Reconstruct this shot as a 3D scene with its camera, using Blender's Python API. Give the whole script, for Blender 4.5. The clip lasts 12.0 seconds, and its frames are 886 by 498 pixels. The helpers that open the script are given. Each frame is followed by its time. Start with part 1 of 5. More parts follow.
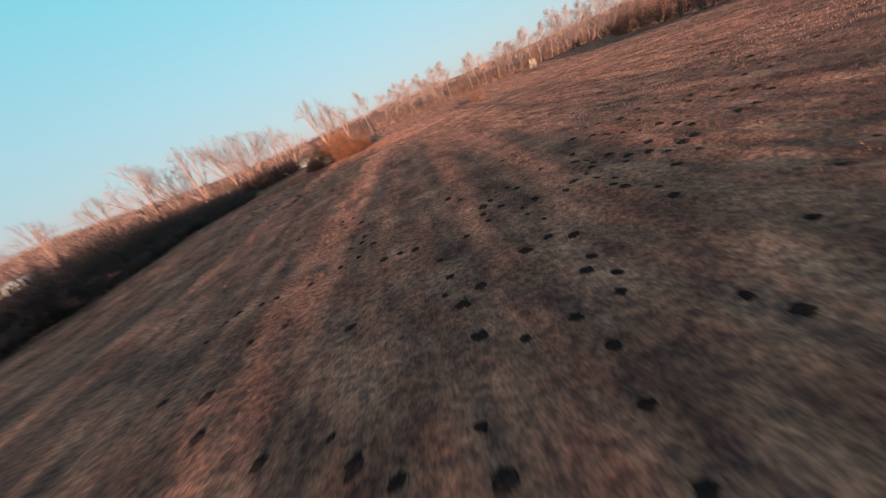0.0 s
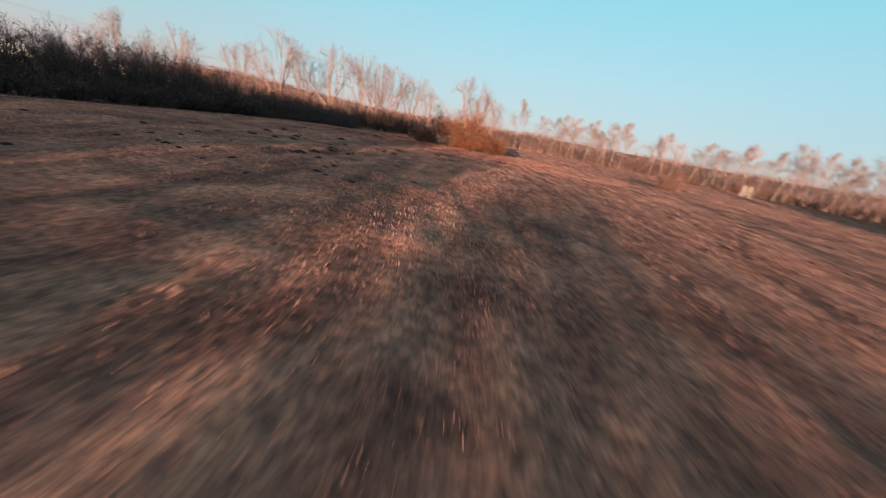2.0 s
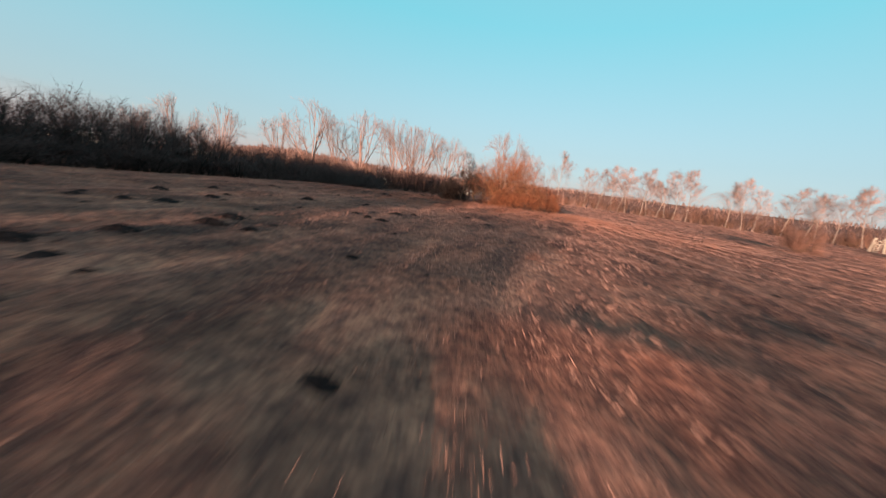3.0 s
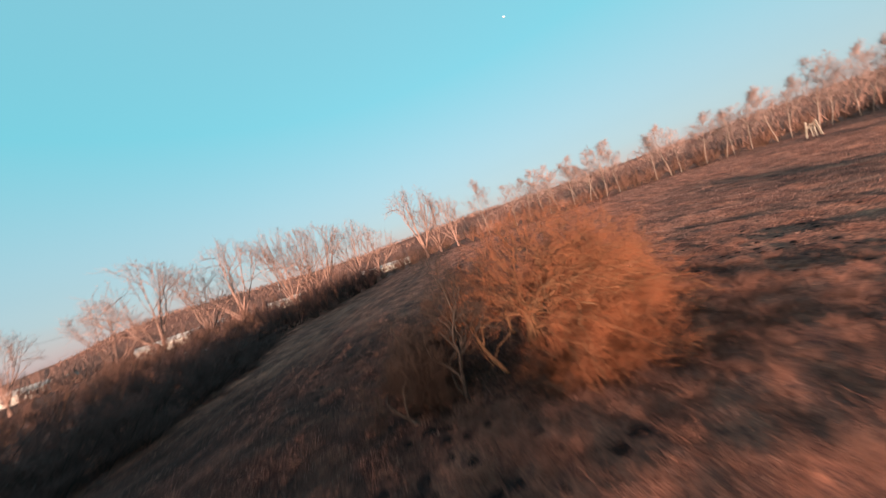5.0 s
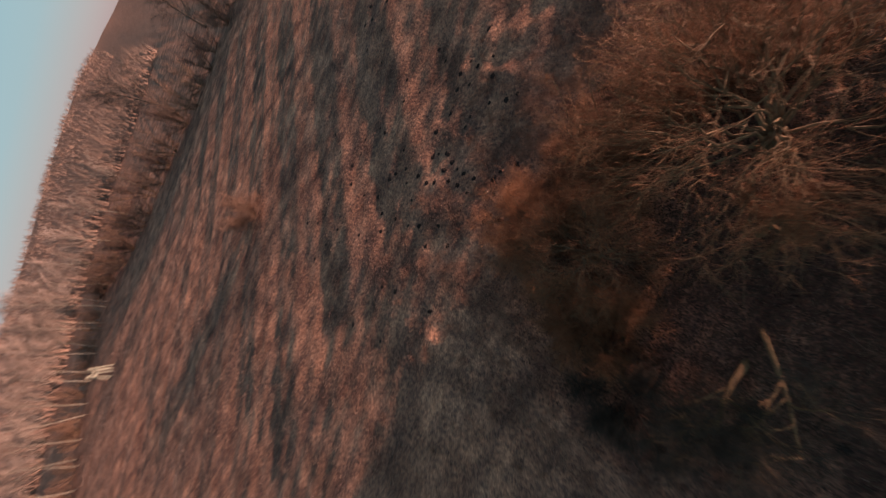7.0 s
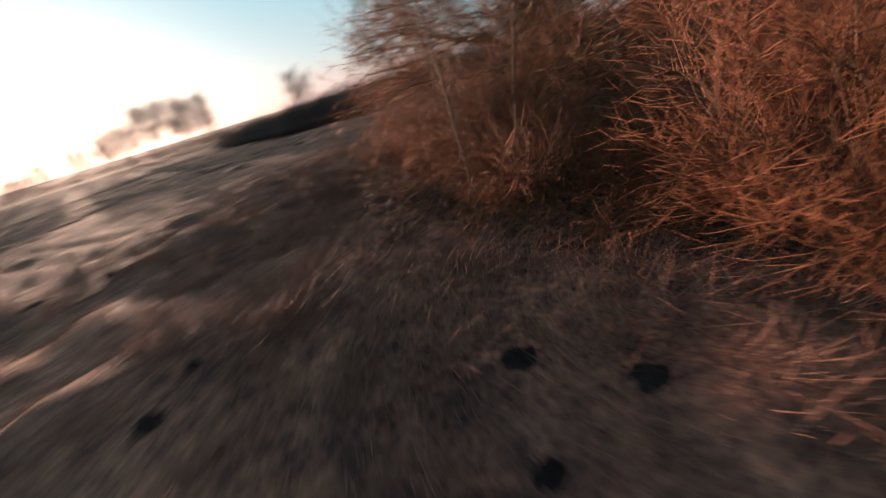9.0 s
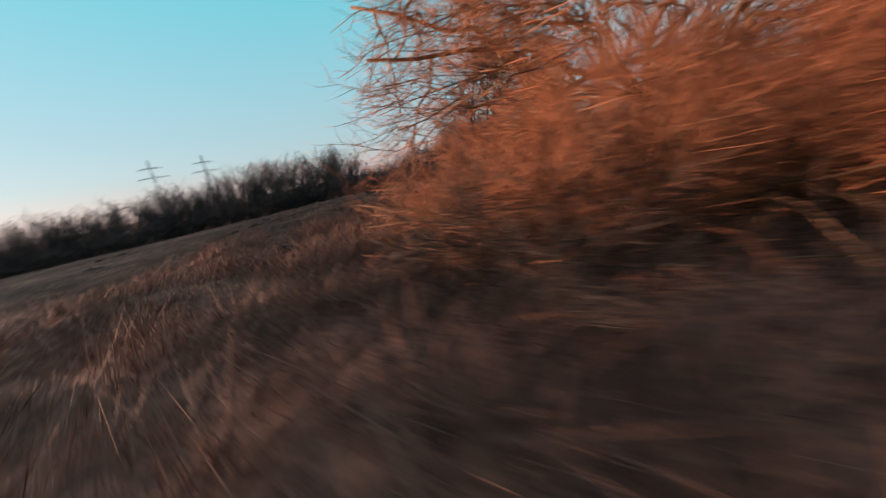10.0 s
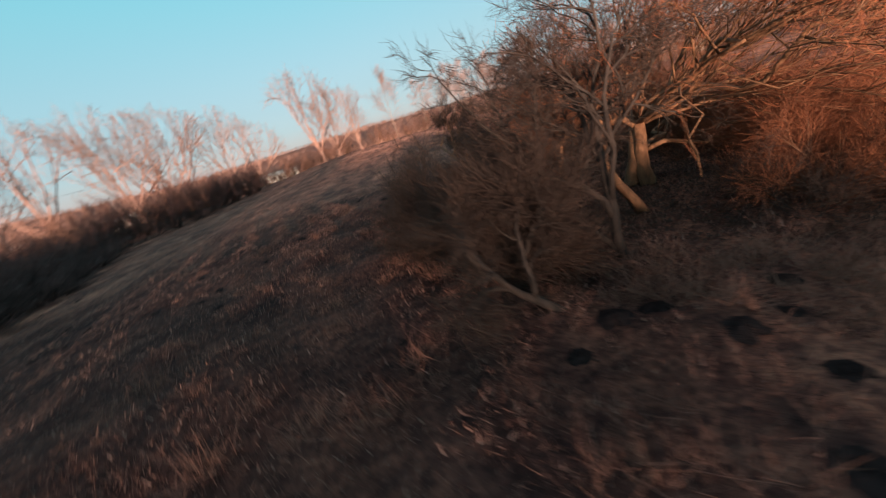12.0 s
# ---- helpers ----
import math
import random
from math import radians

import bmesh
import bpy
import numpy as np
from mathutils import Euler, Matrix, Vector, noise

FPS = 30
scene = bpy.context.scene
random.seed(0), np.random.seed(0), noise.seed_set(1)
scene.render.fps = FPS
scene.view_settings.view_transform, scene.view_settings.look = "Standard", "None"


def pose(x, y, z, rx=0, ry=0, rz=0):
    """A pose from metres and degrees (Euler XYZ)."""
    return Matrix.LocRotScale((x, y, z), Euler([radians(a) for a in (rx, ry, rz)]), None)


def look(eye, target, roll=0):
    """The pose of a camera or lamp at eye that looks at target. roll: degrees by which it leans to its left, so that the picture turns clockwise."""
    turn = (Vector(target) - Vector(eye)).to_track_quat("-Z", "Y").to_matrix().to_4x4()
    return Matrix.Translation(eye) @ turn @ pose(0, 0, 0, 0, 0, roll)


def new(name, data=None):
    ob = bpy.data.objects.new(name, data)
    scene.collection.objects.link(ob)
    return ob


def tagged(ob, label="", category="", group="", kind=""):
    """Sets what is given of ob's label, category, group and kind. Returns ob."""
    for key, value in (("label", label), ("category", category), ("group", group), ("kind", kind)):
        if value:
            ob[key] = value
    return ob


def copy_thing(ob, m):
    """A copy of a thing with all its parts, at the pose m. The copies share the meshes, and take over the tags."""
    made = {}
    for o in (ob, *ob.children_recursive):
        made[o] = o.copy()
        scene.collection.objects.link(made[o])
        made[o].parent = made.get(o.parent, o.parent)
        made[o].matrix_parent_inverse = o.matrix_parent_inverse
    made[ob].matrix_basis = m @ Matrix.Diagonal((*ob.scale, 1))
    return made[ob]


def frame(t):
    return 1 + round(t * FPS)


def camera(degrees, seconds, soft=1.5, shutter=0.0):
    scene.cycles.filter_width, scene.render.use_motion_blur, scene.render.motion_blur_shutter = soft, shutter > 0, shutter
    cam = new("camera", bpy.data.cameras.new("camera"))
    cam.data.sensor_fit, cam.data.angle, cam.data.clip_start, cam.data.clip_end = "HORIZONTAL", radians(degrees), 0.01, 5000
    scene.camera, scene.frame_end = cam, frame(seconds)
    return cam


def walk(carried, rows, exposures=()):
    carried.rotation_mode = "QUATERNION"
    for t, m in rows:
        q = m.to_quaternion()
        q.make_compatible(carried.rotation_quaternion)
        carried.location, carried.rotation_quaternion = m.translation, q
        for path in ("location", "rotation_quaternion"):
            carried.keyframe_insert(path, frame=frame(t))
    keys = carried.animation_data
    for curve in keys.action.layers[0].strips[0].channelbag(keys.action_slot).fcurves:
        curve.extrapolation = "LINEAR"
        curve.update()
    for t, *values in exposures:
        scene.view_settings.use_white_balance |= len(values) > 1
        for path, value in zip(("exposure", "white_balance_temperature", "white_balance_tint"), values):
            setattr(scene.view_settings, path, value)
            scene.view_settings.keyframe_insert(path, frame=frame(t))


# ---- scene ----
cam = camera(106.9, 12.0, soft=1.2, shutter=0.42)
PATH = [
    (0.0, -0.00, -0.00, 4.00, 65.87, 20.95, -9.09),
    (0.1, -0.20, 0.77, 4.05, 64.94, 19.21, -10.56),
    (0.2, -0.38, 1.57, 4.10, 64.54, 17.56, -11.38),
    (0.3, -0.51, 2.41, 4.14, 64.53, 15.90, -11.71),
    (0.4, -0.62, 3.28, 4.16, 64.80, 14.15, -11.74),
    (0.5, -0.69, 4.18, 4.16, 65.19, 12.34, -11.49),
    (0.6, -0.74, 5.11, 4.14, 65.57, 10.50, -10.99),
    (0.7, -0.76, 6.07, 4.10, 65.90, 8.69, -10.23),
    (0.8, -0.77, 7.05, 4.05, 66.17, 6.99, -9.18),
    (0.9, -0.77, 8.07, 3.98, 66.36, 5.44, -7.82),
    (1.0, -0.77, 9.10, 3.90, 66.56, 3.92, -6.26),
    (1.1, -0.77, 10.16, 3.81, 66.87, 2.27, -4.63),
    (1.2, -0.78, 11.23, 3.71, 67.26, 0.53, -2.86),
    (1.3, -0.80, 12.33, 3.60, 67.68, -1.28, -0.93),
    (1.4, -0.82, 13.46, 3.49, 68.10, -3.12, 1.22),
    (1.5, -0.86, 14.60, 3.37, 68.48, -4.96, 3.66),
    (1.6, -0.92, 15.77, 3.25, 68.85, -6.67, 5.99),
    (1.7, -0.99, 16.96, 3.13, 69.24, -8.17, 8.29),
    (1.8, -1.10, 18.16, 3.01, 69.72, -9.36, 10.60),
    (1.9, -1.23, 19.39, 2.90, 70.30, -10.31, 12.83),
    (2.0, -1.39, 20.61, 2.79, 70.96, -11.04, 14.91),
    (2.1, -1.59, 21.85, 2.70, 71.72, -11.62, 16.73),
    (2.2, -1.82, 23.07, 2.62, 72.53, -12.00, 18.24),
    (2.3, -2.07, 24.29, 2.55, 73.35, -12.17, 19.37),
    (2.4, -2.35, 25.50, 2.50, 74.12, -12.07, 20.05),
    (2.5, -2.65, 26.68, 2.46, 74.80, -11.67, 20.24),
    (2.6, -2.96, 27.85, 2.43, 75.33, -10.93, 19.87),
    (2.7, -3.29, 29.01, 2.41, 75.92, -10.06, 19.44),
    (2.8, -3.62, 30.17, 2.40, 76.81, -9.27, 19.47),
    (2.9, -3.97, 31.33, 2.40, 78.26, -8.80, 20.45),
    (3.0, -4.33, 32.50, 2.40, 79.77, -8.50, 20.95),
    (3.1, -4.68, 33.67, 2.42, 80.93, -7.61, 20.83),
    (3.2, -5.05, 34.85, 2.43, 81.86, -6.41, 20.42),
    (3.3, -5.42, 36.01, 2.45, 82.71, -5.19, 20.02),
    (3.4, -5.80, 37.13, 2.49, 83.48, -3.97, 19.63),
    (3.5, -6.19, 38.22, 2.55, 84.18, -2.73, 19.23),
    (3.6, -6.60, 39.28, 2.62, 84.81, -1.48, 18.81),
    (3.7, -7.02, 40.33, 2.72, 85.38, -0.21, 18.36),
    (3.8, -7.44, 41.36, 2.84, 85.90, 1.08, 17.87),
    (3.9, -7.87, 42.37, 2.97, 86.36, 2.38, 17.34),
    (4.0, -8.30, 43.37, 3.14, 86.79, 3.70, 16.74),
    (4.1, -8.74, 44.37, 3.33, 87.16, 5.04, 16.08),
    (4.2, -9.18, 45.37, 3.54, 87.50, 6.40, 15.33),
    (4.3, -9.62, 46.38, 3.79, 87.80, 7.79, 14.49),
    (4.4, -10.06, 47.39, 4.06, 88.07, 9.20, 13.56),
    (4.5, -10.50, 48.42, 4.36, 88.30, 10.64, 12.51),
    (4.6, -10.93, 49.46, 4.70, 88.49, 12.10, 11.35),
    (4.7, -11.35, 50.52, 5.06, 88.65, 13.60, 10.05),
    (4.8, -11.77, 51.61, 5.47, 88.77, 15.13, 8.61),
    (4.9, -12.19, 52.73, 5.86, 88.86, 16.69, 7.01),
    (5.0, -12.60, 53.82, 6.31, 88.57, 18.50, 5.45),
    (5.1, -12.98, 54.86, 6.79, 87.59, 20.76, 4.08),
    (5.2, -13.34, 55.88, 7.30, 86.95, 23.53, 2.20),
    (5.3, -13.66, 56.88, 7.85, 86.37, 27.25, -0.54),
    (5.4, -13.94, 57.85, 8.43, 85.37, 32.31, -4.60),
    (5.5, -14.17, 58.80, 9.03, 83.14, 39.02, -10.80),
    (5.6, -14.34, 59.74, 9.64, 77.91, 47.74, -20.34),
    (5.7, -14.45, 60.66, 10.25, 68.89, 55.75, -33.01),
    (5.8, -14.51, 61.58, 10.87, 53.91, 62.22, -50.92),
    (5.9, -14.51, 62.48, 11.44, 33.83, 65.17, -75.19),
    (6.0, -14.46, 63.38, 11.98, 14.56, 63.53, -99.96),
    (6.1, -14.39, 64.28, 12.46, 1.52, 59.56, -119.91),
    (6.2, -14.28, 65.16, 12.86, -4.89, 54.50, -134.16),
    (6.3, -14.15, 66.02, 13.18, -6.25, 51.04, -142.23),
    (6.4, -14.00, 66.86, 13.42, -4.59, 48.31, -145.95),
    (6.5, -13.84, 67.67, 13.55, -2.10, 46.22, -147.60),
    (6.6, -13.66, 68.44, 13.59, 0.53, 44.67, -148.57),
    (6.7, -13.44, 69.16, 13.54, 3.36, 43.40, -148.94),
    (6.8, -13.19, 69.85, 13.40, 6.46, 42.12, -148.80),
    (6.9, -12.90, 70.50, 13.18, 9.76, 40.81, -148.29),
    (7.0, -12.56, 71.12, 12.88, 13.17, 39.43, -147.55),
    (7.1, -12.18, 71.70, 12.52, 16.63, 37.97, -146.70),
    (7.2, -11.76, 72.23, 12.11, 20.09, 36.40, -145.88),
    (7.3, -11.29, 72.71, 11.65, 23.49, 34.74, -145.19),
    (7.4, -10.79, 73.13, 11.14, 26.80, 33.00, -144.74),
    (7.5, -10.25, 73.49, 10.59, 29.99, 31.21, -144.64),
    (7.6, -9.68, 73.78, 10.03, 33.05, 29.40, -144.96),
    (7.7, -9.10, 73.99, 9.43, 35.97, 27.61, -145.79),
    (7.8, -8.50, 74.12, 8.83, 38.76, 25.88, -147.21),
    (7.9, -7.88, 74.17, 8.20, 41.41, 24.28, -149.28),
    (8.0, -7.27, 74.12, 7.60, 43.94, 22.85, -152.08),
    (8.1, -6.67, 74.00, 6.99, 46.34, 21.65, -155.68),
    (8.2, -6.07, 73.78, 6.41, 48.59, 20.73, -160.13),
    (8.3, -5.51, 73.48, 5.85, 50.67, 20.14, -165.53),
    (8.4, -4.97, 73.08, 5.33, 52.55, 19.92, -171.93),
    (8.5, -4.48, 72.62, 4.84, 54.23, 19.61, 179.67),
    (8.6, -4.02, 72.10, 4.42, 55.27, 19.72, 169.18),
    (8.7, -3.62, 71.52, 4.07, 56.34, 18.93, 158.37),
    (8.8, -3.31, 70.91, 3.80, 57.79, 17.49, 147.76),
    (8.9, -3.08, 70.27, 3.59, 58.71, 16.35, 136.88),
    (9.0, -2.98, 69.61, 3.43, 60.23, 14.68, 126.33),
    (9.1, -2.98, 68.95, 3.28, 62.09, 13.85, 116.59),
    (9.2, -3.11, 68.27, 3.15, 64.00, 12.71, 109.93),
    (9.3, -3.32, 67.56, 3.03, 66.04, 11.72, 104.17),
    (9.4, -3.61, 66.83, 2.91, 67.75, 10.79, 100.50),
    (9.5, -3.95, 66.07, 2.80, 69.61, 10.67, 98.05),
    (9.6, -4.31, 65.32, 2.69, 70.95, 10.59, 95.69),
    (9.7, -4.67, 64.57, 2.59, 72.22, 10.58, 93.17),
    (9.8, -5.05, 63.85, 2.49, 73.06, 10.77, 90.49),
    (9.9, -5.46, 63.18, 2.41, 73.12, 11.33, 88.18),
    (10.0, -5.88, 62.54, 2.36, 74.45, 11.46, 85.66),
    (10.1, -6.35, 61.97, 2.35, 75.02, 12.29, 82.07),
    (10.2, -6.85, 61.45, 2.37, 75.87, 13.26, 78.57),
    (10.3, -7.39, 60.98, 2.43, 75.22, 14.08, 73.49),
    (10.4, -7.96, 60.56, 2.53, 74.99, 14.92, 68.59),
    (10.5, -8.58, 60.16, 2.62, 74.59, 15.63, 64.07),
    (10.6, -9.25, 59.80, 2.72, 74.31, 15.13, 58.78),
    (10.7, -9.96, 59.47, 2.80, 72.67, 15.36, 51.85),
    (10.8, -10.70, 59.20, 2.89, 70.90, 15.64, 44.66),
    (10.9, -11.46, 58.97, 2.97, 70.36, 15.65, 38.67),
    (11.0, -12.20, 58.81, 3.04, 70.22, 15.53, 33.23),
    (11.1, -12.90, 58.72, 3.10, 69.77, 15.11, 27.67),
    (11.2, -13.56, 58.70, 3.16, 69.21, 14.53, 22.27),
    (11.3, -14.16, 58.74, 3.21, 68.67, 13.97, 17.28),
    (11.4, -14.72, 58.82, 3.26, 68.22, 13.48, 12.50),
    (11.5, -15.24, 58.94, 3.32, 67.91, 13.16, 7.75),
    (11.6, -15.72, 59.10, 3.38, 67.78, 13.07, 2.83),
    (11.7, -16.16, 59.28, 3.44, 67.85, 13.23, -2.01),
    (11.8, -16.60, 59.50, 3.52, 68.11, 13.64, -6.53),
    (11.9, -17.00, 59.72, 3.62, 68.58, 14.31, -10.47),
    (12.0, -17.40, 59.99, 3.71, 69.30, 15.24, -13.57),
]
EXPOSURES = [(0.0, 2.08, 6900, 26), (5.8, 2.05, 6900, 26), (6.5, 1.80, 6900, 26), (8.3, 1.78, 6900, 26), (9.2, 2.05, 6900, 26), (12.0, 2.03, 6900, 26)]

walk(cam, [(t, pose(*row)) for t, *row in PATH], EXPOSURES)

# ---- world and sun ----
SUN_AZ, SUN_EL = -176.5, 3.2
toward_sun = Vector((math.sin(radians(SUN_AZ)) * math.cos(radians(SUN_EL)),
                     math.cos(radians(SUN_AZ)) * math.cos(radians(SUN_EL)), math.sin(radians(SUN_EL))))
world = bpy.data.worlds.new("world")
scene.world = world
world.use_nodes = True
wt = world.node_tree
sky = wt.nodes.new("ShaderNodeTexSky")
sky.sky_type, sky.sun_disc = "NISHITA", False
sky.sun_elevation, sky.sun_rotation = radians(SUN_EL), radians(SUN_AZ)
sky.altitude, sky.air_density, sky.dust_density, sky.ozone_density = 200, 1.0, 1.6, 2.0
paler = wt.nodes.new("ShaderNodeHueSaturation")
paler.inputs["Saturation"].default_value = 0.55
paler.inputs["Value"].default_value = 0.70
clear = wt.nodes.new("ShaderNodeMix")
clear.data_type = "RGBA"
clear.inputs["Factor"].default_value = 0.62
up = wt.nodes.new("ShaderNodeSeparateXYZ")
tint = wt.nodes.new("ShaderNodeValToRGB")
for k, (at, hue) in enumerate(((0.0, (1.66, 1.38, 1.34)), (0.09, (0.90, 1.66, 1.83)), (0.42, (0.20, 1.86, 2.12)), (0.72, (0.42, 1.74, 2.04)), (1.0, (1.75, 1.68, 1.95)))):
    stop = tint.color_ramp.elements[k] if k < 2 else tint.color_ramp.elements.new(at)
    stop.position, stop.color = at, (*hue, 1)
wt.links.new(wt.nodes.new("ShaderNodeTexCoord").outputs["Generated"], up.inputs[0])
wt.links.new(up.outputs["Z"], tint.inputs["Fac"])
wt.links.new(tint.outputs["Color"], clear.inputs["B"])
wt.links.new(sky.outputs["Color"], paler.inputs["Color"])
wt.links.new(paler.outputs["Color"], clear.inputs["A"])
wt.links.new(clear.outputs["Result"], wt.nodes["Background"].inputs["Color"])
wt.nodes["Background"].inputs["Strength"].default_value = 0.112
sun_data = bpy.data.lights.new("sun", "SUN")
sun_data.energy, sun_data.angle, sun_data.color = 3.8, radians(0.6), (1.0, 0.75, 0.55)
sun = new("sun", sun_data)
sun.matrix_world = look(toward_sun * 300, (0, 0, 0))


# ---- materials ----
def material(name, dark, light, rough=0.85, scale=8.0, detail=6.0, bump=0.3, bump_scale=40.0, vary=0.25, stretch=(1, 1, 1), spec=0.25, patch=None):
    """A base colour between dark and light by noise at two scales, varied from object to object, with fine relief."""
    m = bpy.data.materials.new(name)
    m.use_nodes = True
    nt = m.node_tree
    n, l = nt.nodes, nt.links
    shader = n["Principled BSDF"]
    shader.inputs["Roughness"].default_value = rough
    shader.inputs["Specular IOR Level"].default_value = spec
    coord = n.new("ShaderNodeTexCoord")
    mapping = n.new("ShaderNodeMapping")
    mapping.inputs["Scale"].default_value = stretch
    l.new(coord.outputs["Object"], mapping.inputs["Vector"])
    big = n.new("ShaderNodeTexNoise")
    big.inputs["Scale"].default_value, big.inputs["Detail"].default_value = scale, detail
    l.new(mapping.outputs[0], big.inputs["Vector"])
    ramp = n.new("ShaderNodeValToRGB")
    ramp.color_ramp.elements[0].position, ramp.color_ramp.elements[1].position = 0.32, 0.68
    ramp.color_ramp.elements[0].color, ramp.color_ramp.elements[1].color = (*dark, 1), (*light, 1)
    l.new(big.outputs["Fac"], ramp.inputs["Fac"])
    info = n.new("ShaderNodeObjectInfo")
    isl = n.new("ShaderNodeNewGeometry")
    add = n.new("ShaderNodeMath")
    add.operation = "ADD"
    l.new(info.outputs["Random"], add.inputs[0])
    l.new(isl.outputs["Random Per Island"], add.inputs[1])
    span = n.new("ShaderNodeMapRange")
    span.inputs["From Max"].default_value = 2.0
    span.inputs["To Min"].default_value, span.inputs["To Max"].default_value = 1 - vary, 1 + vary
    l.new(add.outputs[0], span.inputs["Value"])
    mul = n.new("ShaderNodeMix")
    mul.data_type, mul.blend_type = "RGBA", "MULTIPLY"
    mul.inputs["Factor"].default_value = 1.0
    l.new(ramp.outputs["Color"], mul.inputs["A"])
    l.new(span.outputs["Result"], mul.inputs["B"])
    l.new(mul.outputs["Result"], shader.inputs["Base Color"])
    fine = n.new("ShaderNodeTexNoise")
    fine.inputs["Scale"].default_value, fine.inputs["Detail"].default_value = bump_scale, 4.0
    l.new(mapping.outputs[0], fine.inputs["Vector"])
    b = n.new("ShaderNodeBump")
    b.inputs["Strength"].default_value, b.inputs["Distance"].default_value = bump, 0.02
    l.new(fine.outputs["Fac"], b.inputs["Height"])
    l.new(b.outputs["Normal"], shader.inputs["Normal"])
    return m


def meadow_material():
    """Dry winter turf: olive-grey and straw patches at two scales, mown streaks, painted shade, fibrous relief."""
    m = material("meadow_turf", (0.149, 0.066, 0.054), (0.304, 0.146, 0.117), 0.95, 0.45, 9.0, 1.0, 26.0, 0.0, (1, 1, 1), 0.1)
    nt = m.node_tree
    n, l = nt.nodes, nt.links
    shader = n["Principled BSDF"]
    coord = n["Texture Coordinate"]
    base = shader.inputs["Base Color"].links[0].from_socket
    turned = n.new("ShaderNodeMapping")
    turned.inputs["Rotation"].default_value = (0, 0, radians(-14))
    turned.inputs["Scale"].default_value = (1.2, 0.20, 1)
    l.new(coord.outputs["Object"], turned.inputs["Vector"])
    streak = n.new("ShaderNodeTexNoise")
    streak.inputs["Scale"].default_value, streak.inputs["Detail"].default_value = 1.0, 5.0
    l.new(turned.outputs[0], streak.inputs["Vector"])
    speck = n.new("ShaderNodeTexNoise")
    speck.inputs["Scale"].default_value, speck.inputs["Detail"].default_value = 5.5, 8.0
    l.new(coord.outputs["Object"], speck.inputs["Vector"])
    mote = n.new("ShaderNodeTexNoise")
    mote.inputs["Scale"].default_value, mote.inputs["Detail"].default_value = 17.0, 6.0
    l.new(coord.outputs["Object"], mote.inputs["Vector"])
    blot = n.new("ShaderNodeTexNoise")
    blot.inputs["Scale"].default_value, blot.inputs["Detail"].default_value, blot.inputs["Distortion"].default_value = 0.55, 7.0, 0.6
    l.new(coord.outputs["Object"], blot.inputs["Vector"])
    prev = base
    for tex, lo, hi, fac in ((blot, (0.53, 0.53, 0.56), (1.12, 1.10, 1.06), 0.9), (streak, (0.58, 0.60, 0.64), (1.34, 1.28, 1.18), 0.9), (speck, (0.5, 0.52, 0.56), (1.5, 1.42, 1.25), 0.9), (mote, (0.45, 0.45, 0.48), (1.55, 1.48, 1.35), 0.8)):
        r = n.new("ShaderNodeValToRGB")
        r.color_ramp.elements[0].position, r.color_ramp.elements[1].position = 0.35, 0.66
        r.color_ramp.elements[0].color, r.color_ramp.elements[1].color = (*lo, 1), (*hi, 1)
        l.new(tex.outputs["Fac"], r.inputs["Fac"])
        mx = n.new("ShaderNodeMix")
        mx.data_type, mx.blend_type = "RGBA", "MULTIPLY"
        mx.inputs["Factor"].default_value = fac
        l.new(prev, mx.inputs["A"])
        l.new(r.outputs["Color"], mx.inputs["B"])
        prev = mx.outputs["Result"]
    # the shade beside the thicket, painted into the turf as a soft dark ellipse
    shade_area = n.new("ShaderNodeMapping")
    shade_area.vector_type = "TEXTURE"
    shade_area.inputs["Location"].default_value, shade_area.inputs["Scale"].default_value = (-22.5, 67.6, 1.0), (17.0, 20.0, 30.0)
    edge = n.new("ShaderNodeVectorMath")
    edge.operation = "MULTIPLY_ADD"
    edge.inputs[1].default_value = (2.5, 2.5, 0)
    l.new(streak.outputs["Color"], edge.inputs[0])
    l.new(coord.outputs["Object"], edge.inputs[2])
    l.new(edge.outputs[0], shade_area.inputs["Vector"])
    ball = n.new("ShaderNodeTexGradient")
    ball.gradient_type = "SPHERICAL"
    l.new(shade_area.outputs[0], ball.inputs["Vector"])
    shade_mix = n.new("ShaderNodeMix")
    shade_mix.data_type, shade_mix.blend_type = "RGBA", "MULTIPLY"
    shade_mix.inputs["B"].default_value = (0.30, 0.27, 0.29, 1)
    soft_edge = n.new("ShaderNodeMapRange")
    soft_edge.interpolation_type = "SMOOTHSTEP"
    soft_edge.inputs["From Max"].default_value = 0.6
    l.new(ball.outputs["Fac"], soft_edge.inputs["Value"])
    l.new(soft_edge.outputs["Result"], shade_mix.inputs["Factor"])
    l.new(prev, shade_mix.inputs["A"])
    prev = shade_mix.outputs["Result"]
    l.new(prev, shader.inputs["Base Color"])
    b = n["Bump"]
    b.inputs["Distance"].default_value = 0.035
    tuft = n.new("ShaderNodeBump")
    tuft.inputs["Strength"].default_value, tuft.inputs["Distance"].default_value = 0.7, 0.16
    l.new(speck.outputs["Fac"], tuft.inputs["Height"])
    l.new(tuft.outputs["Normal"], b.inputs["Normal"])
    return m


